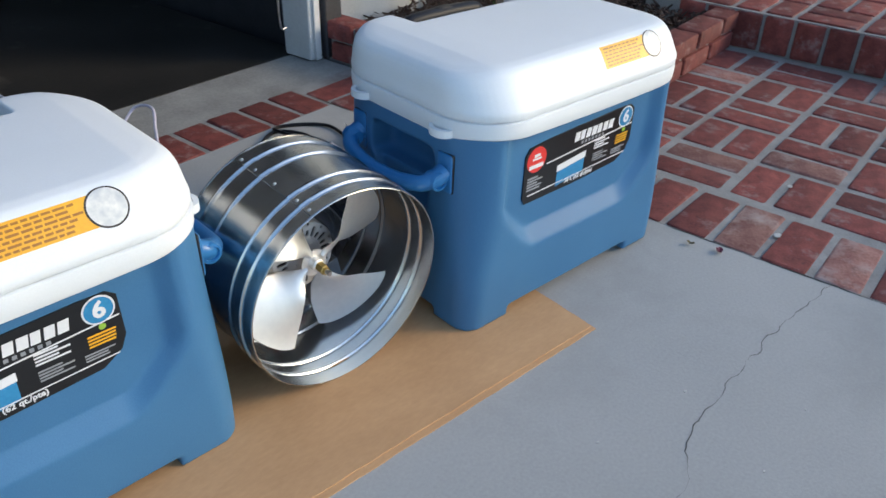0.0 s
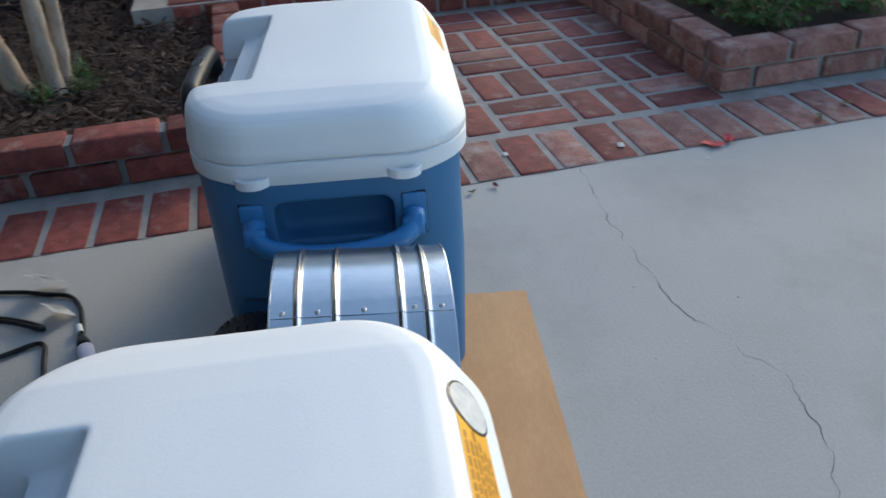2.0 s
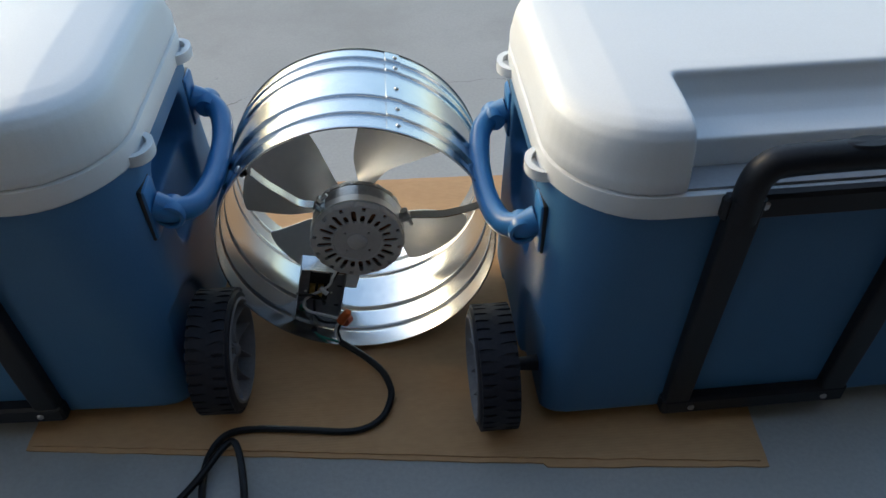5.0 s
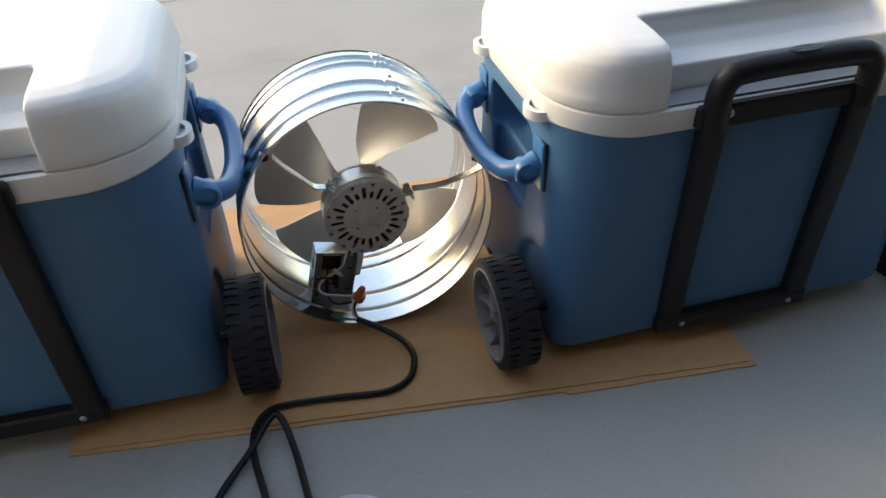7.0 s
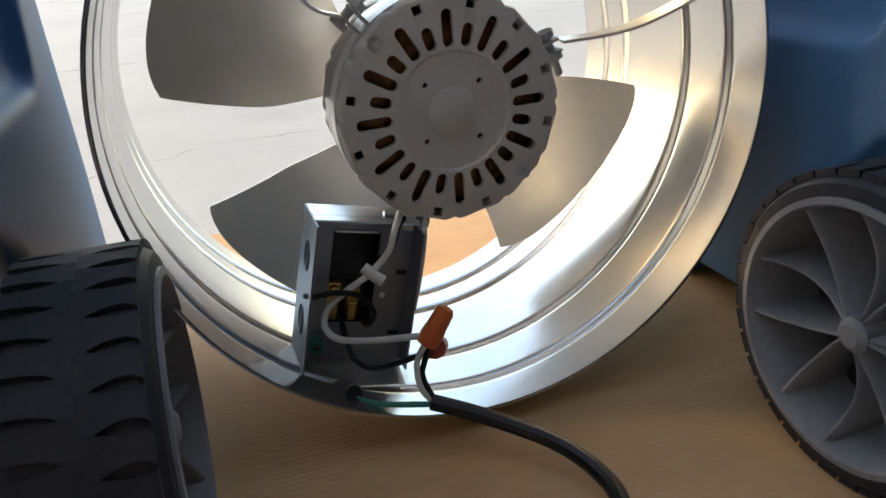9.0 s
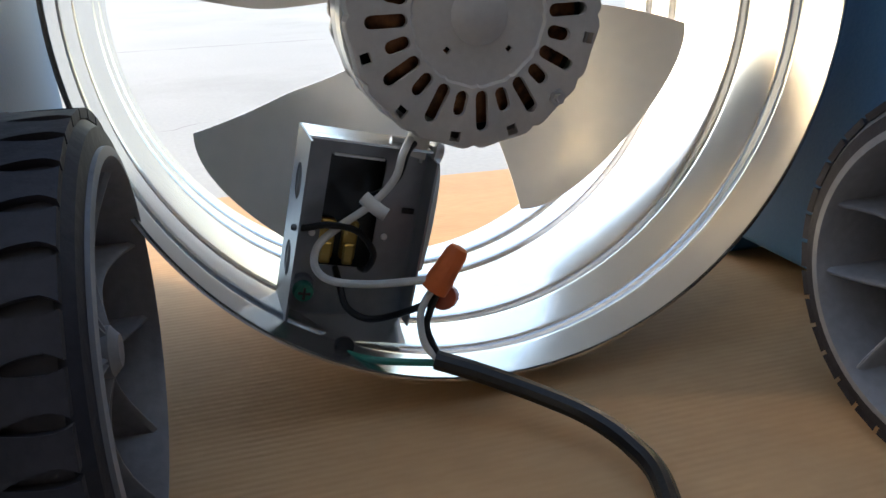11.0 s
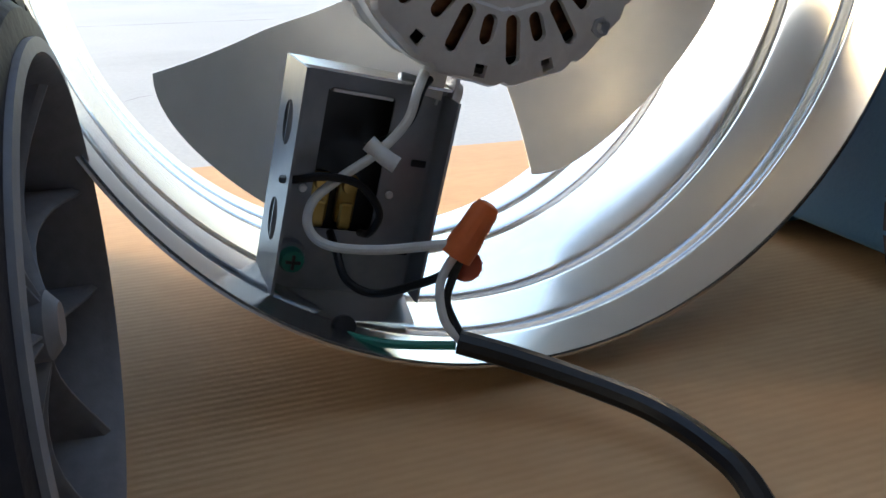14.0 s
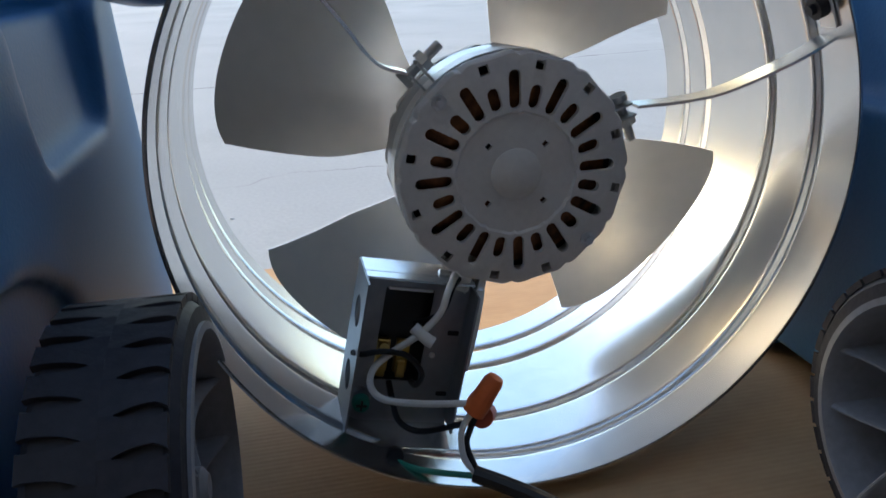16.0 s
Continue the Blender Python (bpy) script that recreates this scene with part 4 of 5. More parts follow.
def slotted_cap(radius, flip=False):
    """A stamped cap with a ring of slots, square holes and a scalloped edge; front face at z = 0."""
    b = bmesh.new()
    outline, lower = [], []
    for i in range(144):
        a = 2 * math.pi * i / 144
        r = radius + 0.0009 * math.cos(12 * a + 0.6) - 0.0022 * max(0, math.cos(12 * a + 0.6)) ** 8
        outline.append((r, a))
    def ring(scale, z):
        return [(r * scale * math.cos(a), r * scale * math.sin(a), z) for r, a in outline]
    loft(b, [ring(0.97, -0.010), ring(1.0, -0.0095), ring(1.0, -0.003), ring(0.985, -0.0008), ring(0.95, 0.0), ring(0.53, 0.0005), ring(0.51, -0.0007), ring(0.3, -0.0007), ring(0.05, -0.0007),
             ring(0.05, -0.0032), ring(0.93, -0.0032), ring(0.95, -0.010)], caps=False)
    # close the middle
    b.verts.ensure_lookup_table()
    cut = bmesh.new()
    for i in range(24):
        a = 2 * math.pi * (i + 0.06) / 24
        r0, r1 = (0.0370, 0.0500) if i % 2 else (0.0365, 0.0575)
        w = 0.0033
        pts = []
        for k in range(7):
            t = -math.pi / 2 + math.pi * k / 6
            pts.append((r1 - w + w * math.cos(t), w * math.sin(t)))
        for k in range(7):
            t = math.pi / 2 + math.pi * k / 6
            pts.append((r0 + w + w * math.cos(t), w * math.sin(t)))
        m = pose(0, 0, 0, 0, 0, math.degrees(a))
        loft(cut, [[m @ Vector((x, y, -0.006)) for x, y in pts], [m @ Vector((x, y, 0.006)) for x, y in pts]])
    for i in range(12):
        a = 360 * (i + 0.56) / 12
        if i in (4, 10):
            continue
        box(cut, 0.0578, 0.0632, -0.0027, 0.0027, -0.006, 0.006, m=pose(0, 0, 0, 0, 0, a))
    for i in range(4):
        box(cut, 0.0215, 0.0245, -0.0015, 0.0015, -0.006, 0.006, m=pose(0, 0, 0, 0, 0, 43 + 90 * i))
    return evaluated(b, [("DIFFERENCE", cut)])


part("rear_cap", slotted_cap(0.0665), MOTOR, motor, angle=25).matrix_local = MOTOR_FRAME
part("boss", disc_stack([(0, 0.0042), (0.006, 0.0039), (0.011, 0.0025), (0.0145, 0.0), (0.0148, -0.002), (0, -0.002)], 40, MOTOR_FRAME), MOTOR, motor)
part("can", disc_stack([(0.063, -0.0095), (0.0655, -0.012), (0.0655, -0.048), (0.063, -0.05), (0.0615, -0.05), (0.0615, -0.012), (0.062, -0.0095)], 64, MOTOR_FRAME), ZINC, motor, "bare steel motor can")
part("winding", disc_stack([(0.022, -0.012), (0.03, -0.007), (0.045, -0.006), (0.055, -0.009), (0.058, -0.02), (0.02, -0.02)], 48, MOTOR_FRAME), COPPER, motor, "copper winding behind the slots")
part("core", disc_stack([(0, -0.014), (0.0605, -0.014), (0.0605, -0.045), (0, -0.045)], 48, MOTOR_FRAME), BLACK, motor)
cap = part("front_cap", slotted_cap(0.0655), MOTOR, motor, angle=25)
cap.matrix_local = MOTOR_FRAME @ Matrix.Translation((0, 0, -0.060)) @ pose(0, 0, 0, 180, 0, 0)
for a in (134.5, 314.5):
    m = MOTOR_FRAME @ pose(0, 0, 0, 0, 0, a) @ Matrix.Translation((0.0605, 0, 0))
    part("cap_screw", disc_stack([(0, 0.004), (0.0022, 0.0038), (0.0025, 0.001), (0.0045, 0.001), (0.0048, -0.001), (0, -0.001)], 6, m), ZINC, motor)

# clamp band, bolts and straps
for k, (bx, bz, ends) in enumerate(((0.128, 0.256, [(0.133, 0.078, 0.2555), (0.150, 0.082, 0.263), (0.168, 0.09, 0.287), (0.188, 0.096, 0.312), (0.2025, 0.0985, 0.3335)]),
                                    (0.006, 0.225, [(0.000, 0.078, 0.2275), (-0.025, 0.082, 0.229), (-0.05, 0.088, 0.234), (-0.085, 0.096, 0.249), (-0.1085, 0.099, 0.262)]),
                                    (0.1005, 0.1285, None))):
    c = at(bx, 0.075, bz)
    out = (c - Vector((MC.x, 0.075, MC.z))).normalized()
    side = Vector((-out.z, 0, out.x))
    for q in (-1, 1):
        base = Vector((MC.x, 0.078, MC.z)) + out * 0.062 + side * q * 0.0035
        part("clamp_ear", bar([base, base + out * 0.018], 0.013, 0.0012, (0, 1, 0)), ZINC, motor)
    m = Matrix.Translation(c) @ side.to_track_quat("Z", "Y").to_matrix().to_4x4()
    bolt = part("bolt", disc_stack([(0, -0.009), (0.0055, -0.009), (0.0055, -0.0052), (0.003, -0.005), (0.003, 0.019), (0.0026, 0.02), (0, 0.02)], 12, m), ZINC, motor)
    part("hex_nut", disc_stack([(0.003, 0.005), (0.0062, 0.005), (0.0062, 0.0098), (0.003, 0.0098)], 6, m), ZINC, motor)
    if ends:
        pts = smooth_path([at(*p) for p in ends], 5)
        tan = (pts[-1] - pts[0]).cross(Vector((0, 1, 0))).normalized()
        strap = bar(pts, 0.0145, 0.0018, (0, 1, 0))
        part("strap", strap, GALV, motor, "bent flat steel mounting strap")
        a = math.degrees(math.atan2(ends[-1][0] - 0.0755, ends[-1][2] - 0.2025))
        # foot of the strap along the drum, with its screw
        foot = [on_drum(a, 0.107, FR - 0.0022), on_drum(a + 4, 0.107, FR - 0.0022), on_drum(a + 7, 0.107, FR - 0.0022)]
        part("strap_foot", bar(foot, 0.0135, 0.0014, (0, 1, 0)), ALU, motor)
        p = on_drum(a + 4, 0.107, FR)
        m2 = Matrix.Translation(p) @ pose(0, 0, 0, 0, a + 4, 0)
        part("strap_screw", disc_stack([(0, 0.004), (0.004, 0.0032), (0.0052, 0.0012), (0, 0.001)], 14, m2), ZINC, motor)
        part("strap_nut", disc_stack([(0, -0.012), (0.003, -0.012), (0.003, -0.009), (0.0065, -0.009), (0.0065, -0.003), (0, -0.003)], 14, m2), BLACK, motor)
        # punched holes, as small dark plugs through the strip
        for f in (0.35, 0.72):
            q = pts[int(f * (len(pts) - 1))]
            d = (pts[int(f * (len(pts) - 1)) + 1] - pts[int(f * (len(pts) - 1)) - 1]).normalized()
            up = d.cross(Vector((0, 1, 0))).normalized()
            part("strap_hole", disc_stack([(0, -0.0009), (0.0022, -0.0009), (0.0022, 0.0009), (0, 0.0009)], 12, Matrix.Translation(q) @ up.to_track_quat("Z", "Y").to_matrix().to_4x4()), BLACK, motor)
part("clamp_band", disc_stack([(0.0656, -0.026), (0.0668, -0.026), (0.0668, -0.013), (0.0656, -0.013)], 64, MOTOR_FRAME), ALU, motor)

# shaft, hub and four pitched blades
HUB = Matrix.Translation(at(0.077, 0.0, 0.1985)) @ pose(0, 0, 0, 90, 0, 0)      # local z points to the front
rotor = new("impeller")
rotor.parent = fan
tagged(rotor, "aluminium fan impeller with four blades")
part("shaft", disc_stack([(0, -0.05), (0.005, -0.05), (0.005, 0.040), (0.0042, 0.042), (0, 0.042)], 20, HUB), ZINC, rotor)
part("hub", disc_stack([(0, 0.010), (0.010, 0.010), (0.0125, 0.008), (0.0125, -0.006), (0.026, -0.006), (0.026, -0.008), (0, -0.008)], 36, HUB), ALU, rotor)
part("hub_nut", disc_stack([(0.005, 0.010), (0.0095, 0.010), (0.0095, 0.026), (0.0075, 0.028), (0.0075, 0.032), (0.005, 0.032)], 6, HUB), BRASS, rotor, "brass hub collar")
for i in range(4):
    b = bmesh.new()
    shells = []
    for lift in (0.0005, -0.0005):
        shells.append([])
        for k in range(31):
            q = k / 30
            r = 0.018 + 0.150 * q
            half = radians(18 + 11 * smoothstep(0, 0.6, q))
            row = []
            for j in range(33):
                t = j / 16 - 1
                edge = r * (1 - 0.05 * t ** 6 * q)
                a = half * t + radians(10) * q
                z = -0.007 + 0.024 * t * smoothstep(0.0, 0.35, q) + 0.006 * (1 - t * t) + lift
                row.append(b.verts.new((edge * math.cos(a), edge * math.sin(a), z)))
            shells[-1].append(row)
    front, back = shells
    for k in range(30):
        for j in range(32):
            b.faces.new((front[k][j], front[k][j + 1], front[k + 1][j + 1], front[k + 1][j]))
            b.faces.new((back[k][j], back[k + 1][j], back[k + 1][j + 1], back[k][j + 1]))
        for j in (0, 32):
            b.faces.new((front[k][j], front[k + 1][j], back[k + 1][j], back[k][j]))
    for k in (0, 30):
        for j in range(32):
            b.faces.new((front[k][j], back[k][j], back[k][j + 1], front[k][j + 1]))
    bmesh.ops.transform(b, matrix=HUB @ pose(0, 0, 0, 0, 0, 90 * i + 25), verts=b.verts)
    part("blade", b, ALU, rotor, angle=50)

# wiring box, leaning on the drum wall
BOX = Matrix.Translation(at(0.143, 0.082, 0.090)) @ pose(0, 0, 0, 0, -13, 0)
wbox = new("wiring_box")
wbox.parent = fan
tagged(wbox, "open grey steel wiring box with thermostat")
HW, HH, D0, D1 = 0.0335, 0.0495, 0.0, 0.022
T = 0.0012
b = boxed(-HW, HW, D0 - T, D0, -HH, HH)
win = boxed(-0.011, 0.0185, -0.02, 0.02, -0.021, 0.040)
plate = evaluated(b, [("DIFFERENCE", win), ("DIFFERENCE", disc_stack([(0, -0.02), (0.0052, -0.02), (0.0052, 0.02), (0, 0.02)], 24, pose(0.024, 0, -0.033, 90, 0, 0)))])
bmesh.ops.transform(plate, matrix=BOX, verts=plate.verts)
part("back_plate", plate, BOX_STEEL, wbox)
b = boxed(HW - T, HW, D0 - 0.022, D1, -HH, HH)
side_cut = [("DIFFERENCE", disc_stack([(0, -0.02), (0.0095, -0.02), (0.0095, 0.02), (0, 0.02)], 28, pose(HW, 0.001, 0.024, 0, 90, 0))),
            ("DIFFERENCE", disc_stack([(0, -0.02), (0.0095, -0.02), (0.0095, 0.02), (0, 0.02)], 28, pose(HW, 0.001, -0.018, 0, 90, 0)))]
b = evaluated(b, side_cut)
bmesh.ops.transform(b, matrix=BOX, verts=b.verts)
part("side_wall", b, BOX_STEEL, wbox, "grey steel side wall with round knockouts")
part("side_wall", boxed(-HW, -HW + T, D0 - 0.022, D1 * 0.85, -HH + 0.004, HH - 0.004, m=BOX), BOX_STEEL, wbox)
part("top_wall", boxed(-HW + T, HW - T, D0 - 0.022, D1 * 0.4, HH - T, HH, m=BOX), GALV, wbox)
part("bottom_flange", boxed(-HW, HW, 0.0, T, 0.0, 0.021, m=BOX @ Matrix.Translation((0, 0.0, -HH)) @ pose(0, 0, 0, -106, 0, 0)), GALV, wbox)
part("thermostat_board", boxed(-0.024, 0.031, D0 - 0.0195, D0 - 0.014, -0.042, 0.047, 0.001, m=BOX), LABEL_BLACK, wbox, "black thermostat board")
# unseen plate added to stop light shining through the box window
part("added_front_cover", boxed(-HW + T, HW - T, D0 - 0.022, D0 - 0.021, -HH + 0.004, HH - T, m=BOX), BOX_STEEL, wbox)
part("window_lip", boxed(-0.0095, 0.017, D0 - 0.012, D0 + 0.0015, 0.0395, 0.0408, m=BOX), ALU, wbox)
for k, x in enumerate((0.0125, 0.0)):
    part("terminal", boxed(x - 0.0042, x + 0.0042, D0 - 0.0135, D0 - 0.008, -0.020, 0.002, 0.0008, m=BOX), BRASS, wbox, "brass spade terminal")
    part("terminal_screw", disc_stack([(0, 0.003), (0.0032, 0.0024), (0.0036, 0), (0, 0)], 14, BOX @ pose(x, D0 - 0.0075, -0.002, -90, 0, 0)), BRASS, wbox)
    part("spade_lug", boxed(x - 0.003, x + 0.003, D0 - 0.0082, D0 - 0.005, -0.022, -0.010, 0.0008, m=BOX), BRASS, wbox)
for x, z in ((-0.0165, -0.002), (0.0225, -0.0035)):
    part("rivet", disc_stack([(0, 0.0016), (0.0015, 0.0013), (0.0019, 0), (0, 0)], 12, BOX @ pose(x, D0, z, -90, 0, 0)), ALU, wbox)
for z in (0.014, -0.028):
    part("slot", boxed(-0.0305, -0.0235, D0 + 0.0002, D0 + 0.0012, z - 0.0016, z + 0.0016, 0.0004, m=BOX), BLACK, wbox)
part("grommet", disc_stack([(0, 0.004), (0.006, 0.004), (0.0068, 0.002), (0.0068, -0.001), (0, -0.001)], 24, BOX @ pose(0.024, D0, -0.033, -90, 0, 0)), BOX_STEEL, wbox)
part("ground_screw", disc_stack([(0, 0.0085), (0.0048, 0.0078), (0.0056, 0.0055), (0.0056, 0.003), (0, 0.003)], 20, BOX @ pose(0.0235, D0 + 0.001, -0.0345, -90, 0, 0)), GREEN, wbox, "green grounding screw")
for q in (0, 90):
    part("screw_slot", boxed(-0.0032, 0.0032, 0.0078, 0.0092, -0.0006, 0.0006, m=BOX @ pose(0.0235, D0 + 0.001, -0.0345, 0, q, 0)), INK_DARK, wbox)
part("flange_screw", disc_stack([(0, 0.006), (0.0045, 0.0054), (0.0052, 0.003), (0.0052, 0), (0, 0)], 18, Matrix.Translation(at(0.158, 0.112, 0.038)) @ pose(0, 0, 0, -62, -13, 0)), BLACK, wbox)
# cable neck between the box and the motor
part("cable_neck", tubed([at(0.110, 0.084, 0.128), at(0.106, 0.083, 0.138), at(0.102, 0.081, 0.148)], lambda t: 0.0068 - 0.0015 * t, 16, 6), WIRE_WHITE, wbox, "white plastic cable neck")
part("wire_tie", tubed([at(0.140, 0.098, 0.113), at(0.134, 0.102, 0.107), at(0.130, 0.104, 0.104)], 0.0036, 12, 4), WIRE_WHITE, wbox, "white nylon standoff")


def wire(name, pts, r, mat, label=""):
    return part(name, tubed([at(*p) for p in pts], r, 10, 6), mat, wbox, label)


wire("white_wire", [(0.112, 0.088, 0.138), (0.119, 0.099, 0.133), (0.124, 0.1, 0.121), (0.137, 0.1, 0.109), (0.153, 0.098, 0.099), (0.165, 0.1, 0.091), (0.168, 0.103, 0.081), (0.161, 0.108, 0.074),
                    (0.141, 0.115, 0.072), (0.118, 0.128, 0.076), (0.112, 0.13, 0.075)], 0.0021, WIRE_WHITE, "white lead")
wire("black_wire", [(0.108, 0.086, 0.136), (0.115, 0.094, 0.133), (0.121, 0.096, 0.121), (0.128, 0.088, 0.112), (0.136, 0.078, 0.106)], 0.0018, CORD, "black lead")
wire("black_wire", [(0.176, 0.094, 0.1), (0.171, 0.1, 0.101), (0.159, 0.1, 0.101), (0.145, 0.1, 0.096), (0.137, 0.1, 0.083), (0.14, 0.094, 0.072), (0.1415, 0.082, 0.068)], 0.0018, CORD, "black lead")
wire("black_wire", [(0.155, 0.082, 0.070), (0.155, 0.094, 0.065), (0.153, 0.103, 0.055), (0.142, 0.11, 0.05), (0.123, 0.12, 0.057), (0.114, 0.13, 0.066), (0.111, 0.131, 0.072)], 0.0019, CORD, "black lead")
wire("white_lead", [(0.112, 0.13, 0.074), (0.119, 0.132, 0.066), (0.122, 0.134, 0.058), (0.1215, 0.139, 0.047), (0.116, 0.143, 0.039)], 0.0019, WIRE_WHITE, "white lead")
wire("black_lead", [(0.111, 0.131, 0.072), (0.1165, 0.132, 0.060), (0.119, 0.135, 0.052), (0.115, 0.144, 0.039)], 0.0019, CORD, "black lead")
wire("green_wire", [(0.160, 0.115, 0.037), (0.150, 0.125, 0.0365), (0.138, 0.131, 0.0355), (0.118, 0.142, 0.037)], 0.0019, GREEN, "green ground lead")


def wire_nut(p0, p1, mat):
    d = at(*p1) - at(*p0)
    n = d.length
    m = Matrix.Translation(at(*p0)) @ d.to_track_quat("Z", "Y").to_matrix().to_4x4()
    b = bmesh.new()
    rings = []
    for r, h in ((0.0050, 0.0), (0.0068, 0.0), (0.0066, 0.25), (0.0058, 0.5), (0.0054, 0.85), (0.0045, 0.97), (0.002, 1.0)):
        rings.append([m @ Vector(((r + (0.0004 if k % 2 and 0.1 < h < 0.9 else 0)) * math.cos(2 * math.pi * k / 28), (r + (0.0004 if k % 2 and 0.1 < h < 0.9 else 0)) * math.sin(2 * math.pi * k / 28), h * n)) for k in range(28)])
    loft(b, rings)
    part("wire_nut", b, mat, wbox, "orange twist-on wire connector")


wire_nut((0.1135, 0.130, 0.071), (0.0995, 0.131, 0.0925), ORANGE)
wire_nut((0.108, 0.127, 0.065), (0.100, 0.112, 0.058), mottled("dark_orange_plastic", (0.4, 0.06, 0.02), (0.5, 0.08, 0.03), 0.45, 40, 200, 0.05))

# ---- power cords on the ground ----
C = 0.0062
def z_card(x, y):
    """Height of a cord's middle lying there."""
    return (TOP if -0.95 < x < 0.545 and y < 0.30 else 0.0005) + C
run = [(0.117, 0.143, 0.039), (0.098, 0.155, 0.0345), (0.076, 0.171, 0.0285), (0.057, 0.190, 0.0235), (0.046, 0.212, 0.019), (0.0445, 0.236, 0.0155)]
for x, y in ((0.060, 0.268), (0.098, 0.285), (0.169, 0.277), (0.235, 0.270), (0.275, 0.276), (0.297, 0.305), (0.299, 0.355), (0.289, 0.432), (0.302, 0.497),
             (0.336, 0.524), (0.368, 0.510)):
    run.append((x, y, z_card(x, y)))
for x, y, h in ((0.375, 0.464, 0), (0.346, 0.398, 0), (0.305, 0.348, 0.009), (0.272, 0.302, 0.018), (0.256, 0.304, 0.018), (0.243, 0.357, 0.004), (0.233, 0.446, 0), (0.226, 0.52, 0), (0.262, 0.580, 0),
                (0.343, 0.601, 0), (0.44, 0.628, 0), (0.512, 0.655, 0), (0.486, 0.72, 0), (0.468, 0.79, 0), (0.498, 0.87, 0), (0.56, 0.905, 0), (0.607, 0.86, 0), (0.618, 0.79, 0), (0.585, 0.70, 0),
                (0.560, 0.668, 0), (0.585, 0.76, 0.012), (0.560, 0.86, 0.012), (0.575, 0.93, 0.0), (0.648, 0.905, 0), (0.707, 0.845, 0), (0.703, 0.76, 0), (0.685, 0.70, 0), (0.668, 0.645, 0), (0.625, 0.612, 0),
                (0.565, 0.590, 0), (0.512, 0.575, 0)):
    run.append((x, y, z_card(x, y) + h))
cord = thing("power_cord", "black rubber power cord looped over cardboard and concrete", "power cord")
part("cable", tubed(run, C * 0.82, 10, 7), CORD, cord)
d = Vector((0.44, 0.545, 0.012)) - Vector((0.515, 0.577, 0.012))
m = Matrix.Translation((0.515, 0.577, 0.012)) @ d.to_track_quat("Z", "Y").to_matrix().to_4x4()
part("plug", disc_stack([(0.004, 0.0), (0.0065, 0.0), (0.0075, 0.006), (0.0095, 0.012), (0.013, 0.022), (0.0135, 0.034), (0.012, 0.036), (0, 0.036)], 20, m), CORD, cord, "black moulded plug")
for q in (-1, 1):
    part("prong", boxed(q * 0.006 - 0.0008, q * 0.006 + 0.0008, -0.003, 0.003, 0.036, 0.05, m=m), BRASS, cord)
part("sleeve", disc_stack([(0.0055, -0.012), (0.0062, -0.012), (0.0062, -0.038), (0.0055, -0.038)], 14, m), PAPER, cord, "white sleeve on the cord")


def paper_tag(x, y, rz, tilt, size, parent):
    b = bmesh.new()
    rows = []
    for i in range(7):
        u = (i / 6 - 0.5) * size[0]
        rows.append([(u, v, 0.004 + 0.006 * math.sin(i / 6 * 2.6) + tilt * (v + size[1] / 2)) for v in (-size[1] / 2, size[1] / 2)])
    rings = [[b.verts.new((p[0], p[1], p[2] + h)) for p in (r[0], r[1])] for r in rows for h in (0,)]
    for p, q in zip(rings, rings[1:]):
        b.faces.new((p[0], p[1], q[1], q[0]))
    bmesh.ops.solidify(b, geom=b.faces[:], thickness=0.0006)
    bmesh.ops.transform(b, matrix=pose(x, y, 0, 0, 0, rz), verts=b.verts)
    t = part("tag", b, PAPER, parent, "white paper tag")
    b = bmesh.new()
    for k in range(4):
        v = -0.010 + k * 0.006
        vs = box(b, -0.014, 0.012, v, v + 0.003, 0.0, 0.0005)
        for w in vs:
            w.co.z += 0.0112 + tilt * (w.co.y + size[1] / 2)
    bmesh.ops.transform(b, matrix=pose(x, y, 0, 0, 0, rz), verts=b.verts)
    part("tag_print", b, INK_GREY, t)


paper_tag(0.70, 0.69, 78, 1.1, (0.066, 0.05), cord)
paper_tag(0.60, 0.645, 50, 0.9, (0.055, 0.04), cord)

ext = thing("extension_cord", "white extension cord lying on the concrete", "extension cord")
pts = [(0.405, 0.532, 0.012), (0.358, 0.511, 0.006), (0.28, 0.482, 0.005), (0.206, 0.455, 0.005), (0.172, 0.452, 0.005), (0.140, 0.474, 0.005), (0.130, 0.53, 0.005), (0.15, 0.62, 0.005), (0.178, 0.753, 0.005),
       (0.20, 0.84, 0.012), (0.212, 0.925, 0.03), (0.250, 1.02, 0.06), (0.292, 1.12, 0.085), (0.270, 1.19, 0.07), (0.215, 1.18, 0.03), (0.17, 1.22, 0.006), (0.10, 1.40, 0.006), (0.05, 1.7, 0.006), (0.0, 2.2, 0.006)]
part("cable", tubed(pts, 0.0042, 8, 7), CORD_WHITE, ext)
m = Matrix.Translation((0.478, 0.561, 0.013)) @ d.to_track_quat("Z", "Y").to_matrix().to_4x4()
part("socket", disc_stack([(0, 0.0), (0.014, 0.0), (0.0155, 0.004), (0.0155, 0.03), (0.012, 0.046), (0.0065, 0.058), (0.0055, 0.075), (0, 0.075)], 18, m @ Matrix.Diagonal((1, 0.72, 1, 1))), CORD_WHITE, ext, "white moulded socket end")

# ---- cracks and joints of the slab ----
CRACK = mottled("crack_dirt", (0.03, 0.028, 0.026), (0.09, 0.085, 0.08), 0.95, 40, 200, 0.2)


